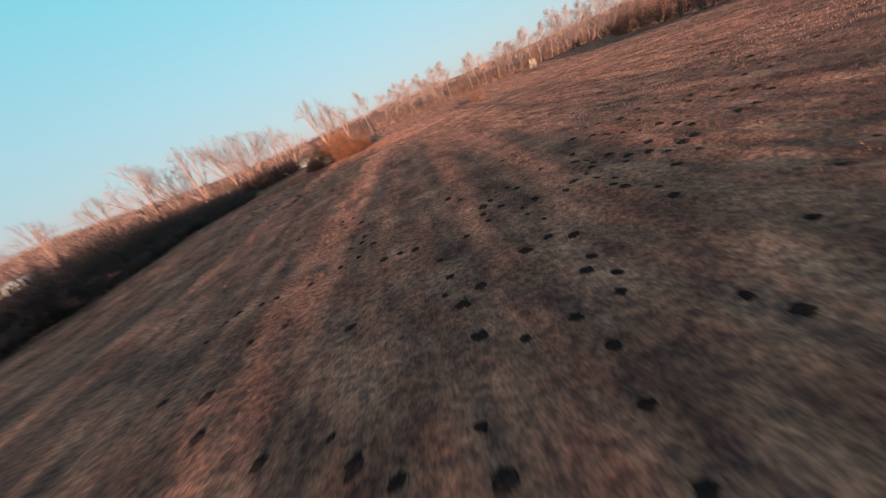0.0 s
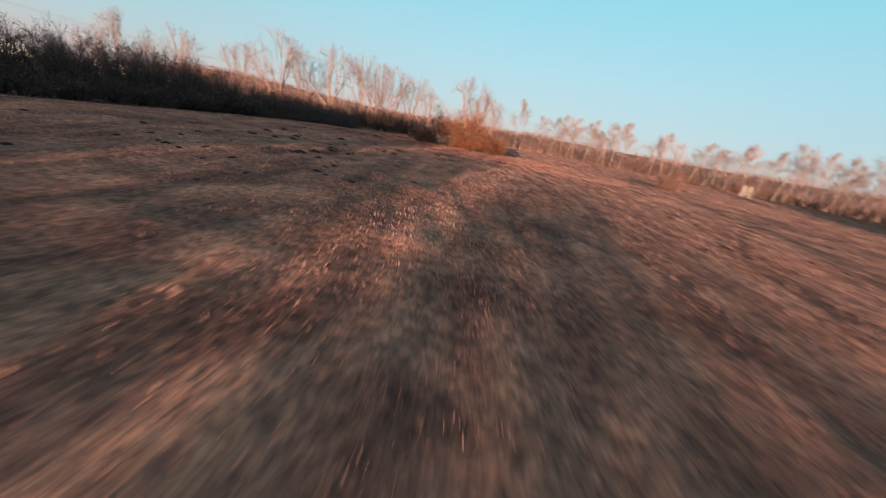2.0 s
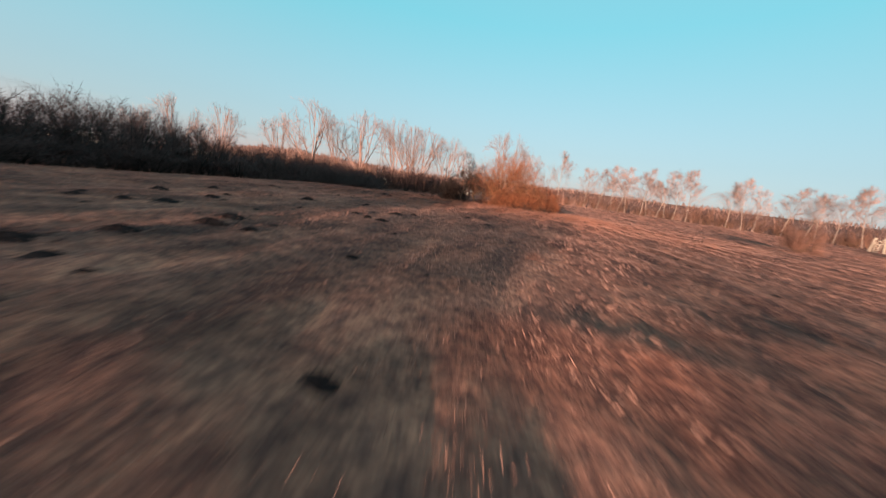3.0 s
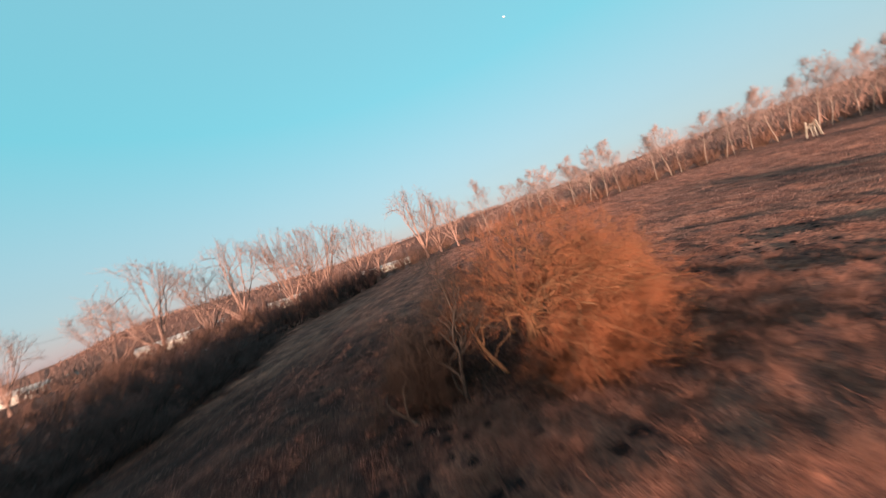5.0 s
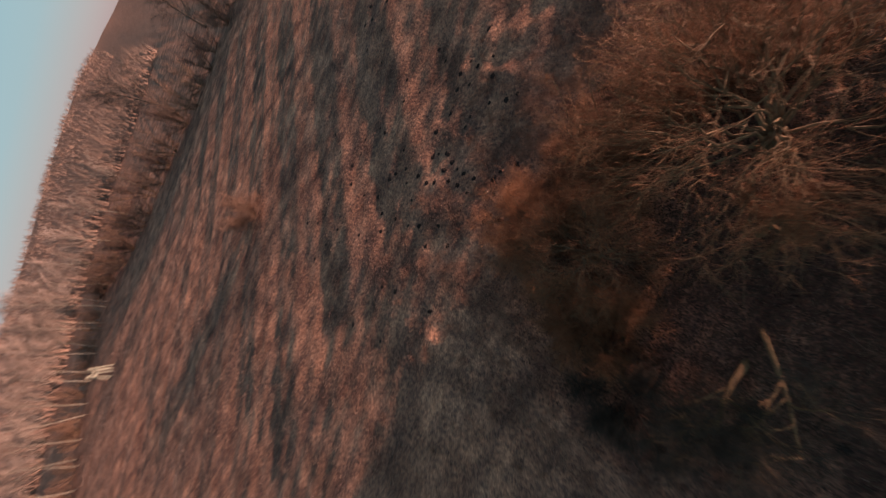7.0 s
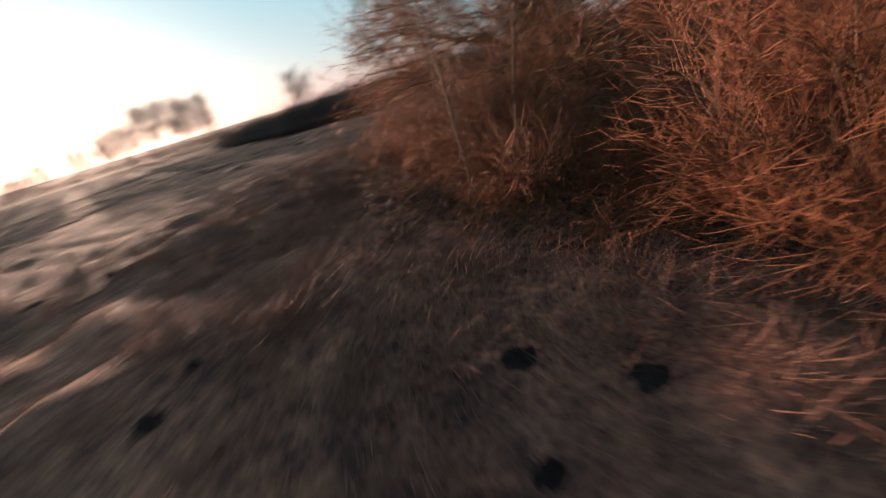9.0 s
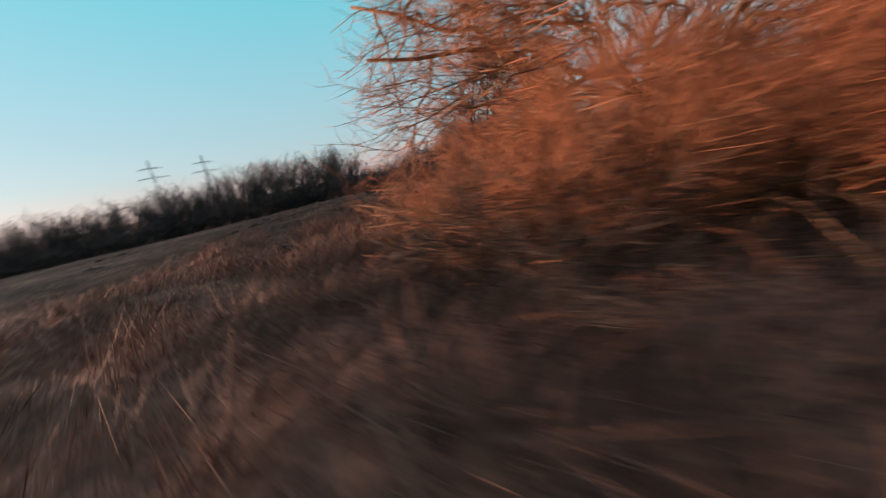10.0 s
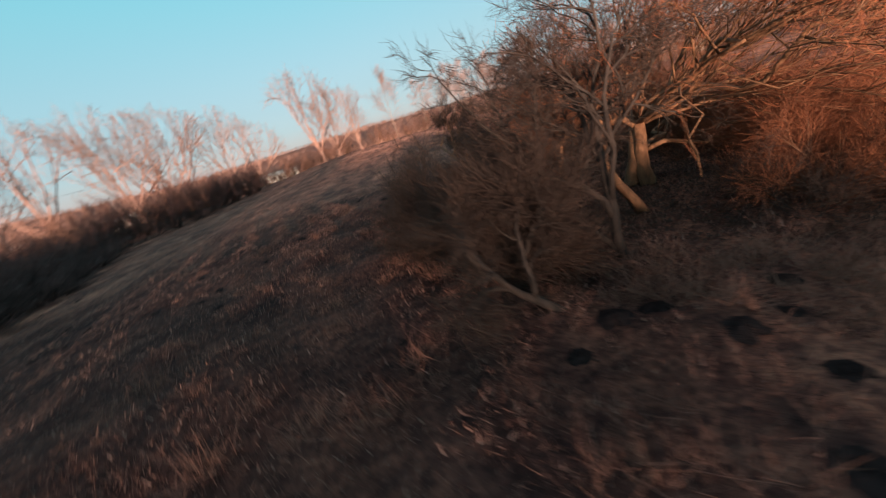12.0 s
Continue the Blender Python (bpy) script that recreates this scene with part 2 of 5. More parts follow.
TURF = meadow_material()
SOIL = material("molehill_soil", (0.009, 0.006, 0.006), (0.024, 0.016, 0.015), 0.95, 14.0, 8.0, 1.0, 55.0, 0.3, spec=0.04)
STRAW = material("dry_grass", (0.14, 0.070, 0.055), (0.27, 0.143, 0.110), 0.8, 1.2, 4.0, 0.0, 40.0, 0.28)
BARK = material("grey_brown_bark", (0.070, 0.036, 0.022), (0.150, 0.080, 0.048), 0.85, 9.0, 8.0, 0.8, 30.0, 0.2, (1, 1, 0.3))
PALE_BARK = material("pale_yellowish_bark", (0.090, 0.043, 0.022), (0.188, 0.092, 0.047), 0.8, 10.0, 8.0, 0.8, 30.0, 0.15, (1, 1, 0.3))
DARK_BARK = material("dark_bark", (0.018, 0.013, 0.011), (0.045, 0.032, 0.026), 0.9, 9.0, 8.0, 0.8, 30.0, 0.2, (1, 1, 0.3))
TWIG = material("reddish_brown_twigs", (0.126, 0.041, 0.019), (0.240, 0.079, 0.034), 0.7, 1.5, 4.0, 0.0, 40.0, 0.35)
# dark enough that the western thorns look shaded where sunlight reaches them
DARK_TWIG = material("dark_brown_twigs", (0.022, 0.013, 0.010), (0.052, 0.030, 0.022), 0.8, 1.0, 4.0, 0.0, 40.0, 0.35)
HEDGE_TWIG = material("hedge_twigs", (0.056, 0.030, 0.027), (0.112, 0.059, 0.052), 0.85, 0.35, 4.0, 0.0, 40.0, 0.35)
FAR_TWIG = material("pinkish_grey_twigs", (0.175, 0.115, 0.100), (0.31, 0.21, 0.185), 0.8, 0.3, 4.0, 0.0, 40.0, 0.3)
BIRCH_BARK = material("white_birch_bark", (0.125, 0.092, 0.075), (0.25, 0.195, 0.165), 0.75, 3.0, 6.0, 0.4, 20.0, 0.15, (1, 1, 2.5))
TUFT = material("golden_dead_grass", (0.145, 0.062, 0.044), (0.275, 0.122, 0.084), 0.8, 1.2, 4.0, 0.0, 40.0, 0.3)
POPLAR_BARK = material("pinkish_poplar_bark", (0.145, 0.084, 0.067), (0.26, 0.157, 0.127), 0.85, 2.0, 6.0, 0.4, 20.0, 0.2, (1, 1, 0.4))
FIELD_TWIG = material("russet_field_twigs", (0.098, 0.047, 0.034), (0.19, 0.092, 0.066), 0.8, 0.4, 4.0, 0.0, 40.0, 0.35)
# paler and pinker than the near twigs, to paint in distance haze
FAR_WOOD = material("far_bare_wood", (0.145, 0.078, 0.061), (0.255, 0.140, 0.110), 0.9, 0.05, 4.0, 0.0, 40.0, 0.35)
PALE_TIMBER = material("pale_weathered_timber", (0.20, 0.16, 0.12), (0.36, 0.30, 0.24), 0.8, 3.0, 6.0, 0.4, 25.0, 0.15, (1, 1, 0.2))
WALL_WHITE = material("white_render", (0.42, 0.38, 0.34), (0.60, 0.56, 0.50), 0.9, 0.8, 4.0, 0.1, 20.0, 0.12)
ROOF_TILE = material("weathered_roof_tiles", (0.10, 0.05, 0.04), (0.22, 0.11, 0.08), 0.85, 2.0, 5.0, 0.4, 8.0, 0.2)
DARK_GLASS = material("dark_window_glass", (0.02, 0.022, 0.026), (0.035, 0.038, 0.045), 0.12, 2.0, 2.0, 0.0, 20.0, 0.1, spec=0.6)
STEEL = material("galvanised_steel", (0.10, 0.105, 0.115), (0.17, 0.175, 0.185), 0.6, 3.0, 3.0, 0.05, 20.0, 0.1)
CAR_PAINT = material("white_car_paint", (0.74, 0.74, 0.73), (0.80, 0.80, 0.79), 0.3, 3.0, 3.0, 0.0, 20.0, 0.05, spec=0.5)
RUBBER = material("black_rubber", (0.015, 0.015, 0.015), (0.03, 0.03, 0.03), 0.8, 8.0, 3.0, 0.1, 30.0, 0.1)
# leaf brown with the shade under the thicket put into the colour
LITTER = material("shaded_dead_leaves", (0.022, 0.010, 0.007), (0.062, 0.028, 0.017), 0.9, 3.0, 4.0, 0.0, 30.0, 0.5)
MOON_ROCK = material("moon_rock", (0.55, 0.55, 0.54), (0.80, 0.80, 0.78), 0.95, 0.06, 4.0, 0.0, 20.0, 0.0)

# ---- ground ----
def lattice(ix, iy, seed):
    h = (ix.astype(np.int64) * 374761393 + iy.astype(np.int64) * 668265263 + seed * 1442695041) & 0x7FFFFFFF
    h = ((h ^ (h >> 13)) * 1274126177) & 0x7FFFFFFF
    return ((h ^ (h >> 16)) & 0xFFFF) / 65535.0


def value_noise(x, y, seed=0):
    """Smooth noise of 0 to 1 with a grain of one metre, over arrays."""
    x0, y0 = np.floor(x), np.floor(y)
    u, v = x - x0, y - y0
    u, v = u * u * (3 - 2 * u), v * v * (3 - 2 * v)
    a, b = lattice(x0, y0, seed), lattice(x0 + 1, y0, seed)
    c, d = lattice(x0, y0 + 1, seed), lattice(x0 + 1, y0 + 1, seed)
    return (a * (1 - u) + b * u) * (1 - v) + (c * (1 - u) + d * u) * v


def eased(u):
    u = np.clip(u, 0, 1)
    return u * u * (3 - 2 * u)


def land(x, y):
    """The large lie of the land: a rise towards the thicket, a fall to the western hedge, low hills far off."""
    x, y = np.asarray(x, float), np.asarray(y, float)
    z = 1.35 * eased((y - 12) / 48) + 2.2 * eased((y - 78) / 70) * eased((x + 62) / 44) - 1.0 * eased((-21.4 - x) / 17) * eased((y - 10) / 30)
    far = np.hypot(x, y - 60)
    z = z + eased((far - 330) / 620) * (25 + 26 * value_noise(x / 380 + 7, y / 380 + 3, 5)) * eased((y + 260) / 500) * eased((y - 60 + 0.55 * x) / 260 + 0.12)
    return z


def relief(x, y):
    """Mown ridges, wheel ruts, hummocks and tussocks."""
    z = 0.34 * (value_noise(x / 17.0 + 3, y / 8.5, 8) - 0.5) + 0.15 * (value_noise(x / 5.0, y / 3.8, 1) - 0.5) + 0.05 * (value_noise(x / 1.7, y / 1.7, 2) - 0.5)
    z = z + 0.03 * (value_noise(x / 0.62, y / 0.62, 3) - 0.5)
    ring = np.exp(-((np.hypot(x + 10.7, y - 67.5) - 8.5) / 4.2) ** 2)
    z = z + ring * (0.30 * value_noise(x / 1.15, y / 1.0, 7) ** 2 + 0.10 * value_noise(x / 0.5, y / 0.5, 9) ** 2)
    across = x * math.cos(radians(16)) + y * math.sin(radians(16)) + 0.8 * value_noise(x / 9, y / 9, 4)
    z = z + 0.042 * np.sin(across * 2 * np.pi / 1.35) * (0.25 + 1.1 * value_noise(x / 11 + 40, y / 11, 6))
    # low swells added where their northern sides throw patches of shade
    for hx, hy, wx, wy, high in ((-5.3, 33.4, 1.2, 0.7, 0.17), (-2.9, 37.2, 1.7, 0.6, 0.13), (-7.4, 34.0, 1.5, 0.5, 0.09), (0.5, 39.0, 1.8, 0.7, 0.12), (-3.5, 27.5, 1.4, 0.6, 0.10), (-6.0, 38.3, 0.5, 0.4, 0.10), (-7.2, 31.6, 1.5, 0.6, 0.12), (-6.4, 21.6, 1.6, 0.7, 0.12), (-8.2, 25.0, 1.8, 0.7, 0.12)):
        z = z + high * np.exp(-((x - hx) / wx) ** 2 - ((y - hy) / wy) ** 2)
    swath = (x + y) / math.sqrt(2) + 0.9 * value_noise(x / 13 + 5, y / 13, 12)
    eastern = eased((x + 3) / 7) * eased((y - 52) / 12) * (0.3 + value_noise(x / 16, y / 16, 13))
    z = z + eastern * (0.030 * np.sin(swath * 2 * np.pi / 2.1) + 0.075 * np.sin(swath * 2 * np.pi / 6.3 + 1.0))
    middle = 5.9 - 0.062 * (y - 12) - 0.0036 * (y - 12) ** 2
    for off in (-0.9, 0.9, -4.6, -2.9):
        z = z - 0.075 * np.exp(-((x - middle - off) / 0.20) ** 2) * eased((y - 6) / 8) * eased((58 - y) / 8)
    return z * eased((420 - np.hypot(x, y - 50)) / 300)


def ground_z(x, y):
    return float(land(x, y) + relief(np.asarray(float(x)), np.asarray(float(y))))


def mesh_from(name, verts, faces, mat):
    me = bpy.data.meshes.new(name)
    me.from_pydata(verts, [], faces)
    me.materials.append(mat)
    me.update()
    return me


def axis_steps(low, high, step, reach):
    near = np.arange(low, high + step / 2, step)
    out, d = [], step
    while sum(out) < reach:
        d *= 1.16
        out.append(d)
    out = np.cumsum(out)
    return np.concatenate([(low - out)[::-1], near, high + out])


def build_ground():
    xs, ys = axis_steps(-46, 46, 0.30, 3800), axis_steps(-4, 118, 0.30, 3800)
    gx, gy = np.meshgrid(xs, ys)
    gz = land(gx, gy) + relief(gx, gy)
    nx, ny = len(xs), len(ys)
    me = bpy.data.meshes.new("ground")
    me.vertices.add(nx * ny)
    me.vertices.foreach_set("co", np.stack([gx, gy, gz], -1).astype(np.float32).ravel())
    i = (np.arange(ny - 1)[:, None] * nx + np.arange(nx - 1)[None]).ravel()
    quads = np.stack([i, i + 1, i + nx + 1, i + nx], -1).astype(np.int32)
    me.loops.add(quads.size)
    me.loops.foreach_set("vertex_index", quads.ravel())
    me.polygons.add(len(quads))
    me.polygons.foreach_set("loop_start", np.arange(len(quads), dtype=np.int32) * 4)
    me.polygons.foreach_set("use_smooth", np.ones(len(quads), bool))
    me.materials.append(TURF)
    me.update()
    me.validate()
    tagged(new("ground", me), "dry mown winter meadow with wheel ruts and hummocks", "meadow", kind="structure")


build_ground()

# ---- plants ----
class Wood:
    """Collects tubes: limbs with rings of several sides, and fine twigs in bulk."""

    def __init__(self):
        self.v, self.f, self.twigs = [], [], []

    def tube(self, pts, radii, sides):
        base, n = len(self.v), len(pts)
        for k, (p, r) in enumerate(zip(pts, radii)):
            d = (pts[min(k + 1, n - 1)] - pts[max(k - 1, 0)]).normalized()
            a = d.cross(Vector((0.31, 0.87, 0.38)))
            a.normalize()
            b = d.cross(a)
            for s in range(sides):
                w = 2 * math.pi * s / sides
                self.v.append(p + (a * math.cos(w) + b * math.sin(w)) * r)
        for k in range(n - 1):
            for s in range(sides):
                t = (s + 1) % sides
                self.f.append((base + k * sides + s, base + k * sides + t, base + (k + 1) * sides + t, base + (k + 1) * sides + s))
        self.f.append(tuple(base + s for s in range(sides - 1, -1, -1)))
        self.f.append(tuple(base + (n - 1) * sides + s for s in range(sides)))

    def mesh(self, name, mat):
        me = mesh_from(name, [tuple(p) for p in self.v], self.f, mat)
        me.polygons.foreach_set("use_smooth", np.ones(len(me.polygons), bool))
        return me

    def twig_mesh(self, name, mat, seed, bend=0.25, straight=False):
        """Each twig: a three-sided spike, bent unless it stands far off."""
        rng = np.random.default_rng(seed)
        t = np.array(self.twigs, float)
        p, d, ln, r = t[:, :3], t[:, 3:6], t[:, 6:7], t[:, 7:8]
        a = np.cross(d, rng.normal(size=d.shape))
        a /= np.linalg.norm(a, axis=1, keepdims=True) + 1e-9
        b = np.cross(d, a)
        mid = p + d * ln * 0.5 + a * ln * bend * rng.uniform(-0.5, 0.5, (len(t), 1))
        tip = p + d * ln + b * ln * bend * rng.uniform(-1, 1, (len(t), 1))
        rings = []
        for c, k in ((p, 1.0),) if straight else ((p, 1.0), (mid, 0.75)):
            for s in range(3):
                w = 2 * math.pi * s / 3
                rings.append(c + (a * math.cos(w) + b * math.sin(w)) * r * k)
        v = np.stack(rings + [tip], 1)
        n = len(rings) + 1
        base = np.arange(len(t))[:, None] * n
        q = np.concatenate([base + np.array([[s, (s + 1) % 3, 3 + (s + 1) % 3, 3 + s]]) for s in range(3)])[:0 if straight else None]
        tr = np.concatenate([base + np.array([[n - 4 + s, n - 4 + (s + 1) % 3, n - 1]]) for s in range(3)])
        me = bpy.data.meshes.new(name)
        me.vertices.add(len(t) * n)
        me.vertices.foreach_set("co", v.astype(np.float32).ravel())
        me.loops.add(q.size + tr.size)
        me.loops.foreach_set("vertex_index", np.concatenate([q.ravel(), tr.ravel()]).astype(np.int32))
        me.polygons.add(len(q) + len(tr))
        me.polygons.foreach_set("loop_start", np.concatenate([np.arange(len(q)) * 4, q.size + np.arange(len(tr)) * 3]).astype(np.int32))
        me.materials.append(mat)
        me.update()
        return me


def unit(rng):
    return Vector((rng.gauss(0, 1), rng.gauss(0, 1), rng.gauss(0, 1))).normalized()


def limb(wood, rng, start, way, length, radius, level, spec, split=None):
    """A limb that wanders, tapers and forks; the last level is left to twigs."""
    steps = spec["steps"][level]
    pts, radii, d = [start], [radius], way.normalized()
    taper = spec.get("taper", 0.35)
    for k in range(steps):
        d = (d + unit(rng) * spec["wander"][level] + Vector((0, 0, spec["lift"][level]))).normalized()
        pts.append(pts[-1] + d * (length / steps))
        radii.append(radius * (1 - (1 - taper) * (k + 1) / steps))
    wood.tube(pts, radii, spec["sides"][level])
    last = level + 1 >= len(spec["steps"])
    count = spec["count"][level]
    for c in range(count):
        u = spec["from"][level] + (1 - spec["from"][level]) * (c + rng.random()) / count
        k = min(int(u * steps), steps - 1)
        p = pts[k].lerp(pts[k + 1], u * steps - k)
        along = (pts[k + 1] - pts[k]).normalized()
        side = unit(rng)
        side = (side - along * side.dot(along)).normalized()
        sp = spec["spread"][level] * rng.uniform(0.7, 1.3)
        w = (along * math.cos(sp) + side * math.sin(sp) + Vector((0, 0, spec["rise"][level]))).normalized()
        ln = length * spec["ratio"][level] * rng.uniform(0.65, 1.25) * (1.15 - spec.get("top", 0.5) * u)
        if last:
            wood.twigs.append((*p, *w, spec["twig"][0] * rng.uniform(0.5, 1.4), spec["twig"][1] * rng.uniform(0.7, 1.3)))
        elif split is None:
            limb(wood, rng, p, w, ln, max(radii[k] * spec["thin"], 0.0022), level + 1, spec)
        else:
            split.append(Wood())
            limb(split[-1], rng, p, w, ln, max(radii[k] * spec["thin"], 0.0022), level + 1, spec)
            wood.twigs += split[-1].twigs


def part(name, mesh, parent, label=""):
    ob = new(name, mesh)
    ob.parent = parent
    if label:
        ob["label"] = label
    return ob


def thing(name, x, y, label, category, group="", turn=0.0, sink=0.06):
    root = new(name)
    root.matrix_basis = pose(x, y, ground_z(x, y) - sink, 0, 0, turn)
    return tagged(root, label, category, group)


def tree_parts(root, wood, bark, twig, seed, bend=0.25, straight=False):
    part("trunk", wood.mesh("trunk", bark), root)
    part("crown", wood.twig_mesh("crown", twig, seed, bend, straight), root)
    return root


SHRUB = dict(steps=(5, 3, 2), wander=(0.16, 0.22, 0.25), lift=(0.03, 0.03, 0.02), sides=(4, 3, 3), count=(7, 6, 8),
             spread=(0.55, 0.6, 0.65), rise=(0.15, 0.12, 0.1), ratio=(0.5, 0.5, 0.4), thin=0.55, twig=(0.6, 0.0045), taper=0.3)
SHRUB["from"] = (0.1, 0.1, 0.1)


def stems(rng, count, height, radius, thick, spec, flat=0.25):
    """Many stems that fan out from one stool into a dome, each with its side shoots."""
    out_woods = []
    for k in range(count):
        w = 2 * math.pi * (k + rng.random()) / count
        lean = rng.uniform(flat, 1.0) ** 0.7
        out = radius * lean
        up = height * math.sqrt(max(0.012, 1 - (0.985 * lean) ** 2))
        way = Vector((math.cos(w) * out, math.sin(w) * out, up))
        foot = Vector((math.cos(w), math.sin(w), 0)) * rng.uniform(0, radius * 0.22)
        out_woods.append(Wood())
        limb(out_woods[-1], rng, foot, way, way.length * rng.uniform(0.8, 1.0), thick * rng.uniform(0.6, 1.2), 0, spec)
    return out_woods


def shrub(name, x, y, radius, height, label, stem_count=26, seed=1, bark=BARK, twig=TWIG, group="bushes of the thicket", changes=(), thick=1.0):
    rng = random.Random(seed)
    spec = dict(SHRUB)
    spec.update(changes)
    root = thing(name, x, y, label, "bush", group)
    twigs = Wood()
    for count, tall, wide, thick, flat in ((stem_count, 0.86, 0.9, 0.028 * thick, 0.25), (stem_count // 2, 0.35, 0.75, 0.013 * thick, 0.5)):
        for wood in stems(rng, count, height * tall, radius * wide, thick, spec, flat):
            twigs.twigs += wood.twigs
            part("stem", wood.mesh("stem", bark), root)
    part("crown", twigs.twig_mesh("crown", twig, seed, 0.4), root)
    return root


TREE = dict(steps=(6, 7, 5, 3, 2), wander=(0.14, 0.2, 0.22, 0.25, 0.25), lift=(0.03, 0.02, 0.0, 0.0, 0.0), sides=(8, 6, 4, 3, 3), count=(7, 7, 6, 5, 4),
            spread=(0.85, 0.7, 0.65, 0.6, 0.6), rise=(0.2, 0.1, 0.05, 0.0, 0.0), ratio=(0.85, 0.6, 0.5, 0.45, 0.4), thin=0.62, twig=(0.31, 0.0038), taper=0.3)
TREE["from"] = (0.35, 0.2, 0.15, 0.15, 0.2)


def tree(name, x, y, way, length, radius, label, seed, bark=BARK, twig=TWIG, group="trees of the thicket", changes=()):
    rng = random.Random(seed)
    spec = dict(TREE)
    spec.update(changes)
    wood = Wood()
    limbs = []
    limb(wood, rng, Vector((0, 0, -0.05)), Vector(way), length, radius, 0, spec, limbs)
    root = tree_parts(thing(name, x, y, label, "tree", group), wood, bark, twig, seed, 0.4)
    for one in limbs:
        part("limb", one.mesh("limb", bark), root)
    return root


# the thicket in the meadow
FINE = dict(count=(7, 6, 7), twig=(0.44, 0.0028), wander=(0.2, 0.28, 0.3))
shrub("willow_bush", -9.2, 64.7, 2.3, 1.8, "low spreading bare bush with orange-brown twigs", 18, 11, BARK, TWIG, changes=FINE, thick=0.7)
shrub("willow_bush", -10.6, 63.6, 1.7, 1.4, "low bare bush of fine orange twigs on the sunny edge", 16, 19, BARK, TWIG, changes=FINE, thick=0.6)
shrub("willow_bush", -8.5, 66.2, 2.0, 2.1, "low brush of bare rusty twigs under the willow", 20, 20, BARK, TWIG, changes=FINE, thick=0.6)
shrub("willow_bush", -7.4, 68.0, 1.9, 1.6, "dense bare reddish-brown bush at the thicket's edge", 22, 12, DARK_BARK, TWIG, changes=FINE, thick=0.6)
shrub("willow_bush", -6.6, 70.7, 2.0, 3.3, "dense rounded bare bush of fine rusty twigs", 26, 15, BARK, TWIG, changes=FINE, thick=0.6)
shrub("willow_bush", -9.9, 72.6, 1.9, 2.0, "upright bare bush with orange-brown twigs", 14, 14)
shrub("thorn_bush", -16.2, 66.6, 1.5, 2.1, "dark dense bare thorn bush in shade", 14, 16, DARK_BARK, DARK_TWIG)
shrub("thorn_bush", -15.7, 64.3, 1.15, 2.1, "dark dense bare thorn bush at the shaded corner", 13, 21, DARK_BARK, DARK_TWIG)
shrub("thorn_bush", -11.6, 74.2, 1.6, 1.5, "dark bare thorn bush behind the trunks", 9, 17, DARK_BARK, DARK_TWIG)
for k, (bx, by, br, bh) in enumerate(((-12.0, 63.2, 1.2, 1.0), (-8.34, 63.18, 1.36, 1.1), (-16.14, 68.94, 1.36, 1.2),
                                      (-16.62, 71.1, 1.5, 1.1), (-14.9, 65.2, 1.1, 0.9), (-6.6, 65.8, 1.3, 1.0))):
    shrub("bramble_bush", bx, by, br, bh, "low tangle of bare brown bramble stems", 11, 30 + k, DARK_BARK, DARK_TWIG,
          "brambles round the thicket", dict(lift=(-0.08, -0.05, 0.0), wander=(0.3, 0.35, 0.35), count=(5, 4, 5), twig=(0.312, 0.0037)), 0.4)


def arc(rng, a, b, bow, steps, wiggle):
    """Points of a limb from a to b that bows upward on its way and wanders a little."""
    span = (b - a).length
    mid = a.lerp(b, 0.45) + Vector((0, 0, bow * span))
    pts = []
    for k in range(steps + 1):
        u = k / steps
        p = a.lerp(mid, u).lerp(mid.lerp(b, u), u)
        pts.append(p + unit(rng) * span * wiggle * math.sin(math.pi * min(1.0, u * 1.15)))
    return pts


def along(pts, u):
    k = min(int(u * (len(pts) - 1)), len(pts) - 2)
    return pts[k].lerp(pts[k + 1], u * (len(pts) - 1) - k)


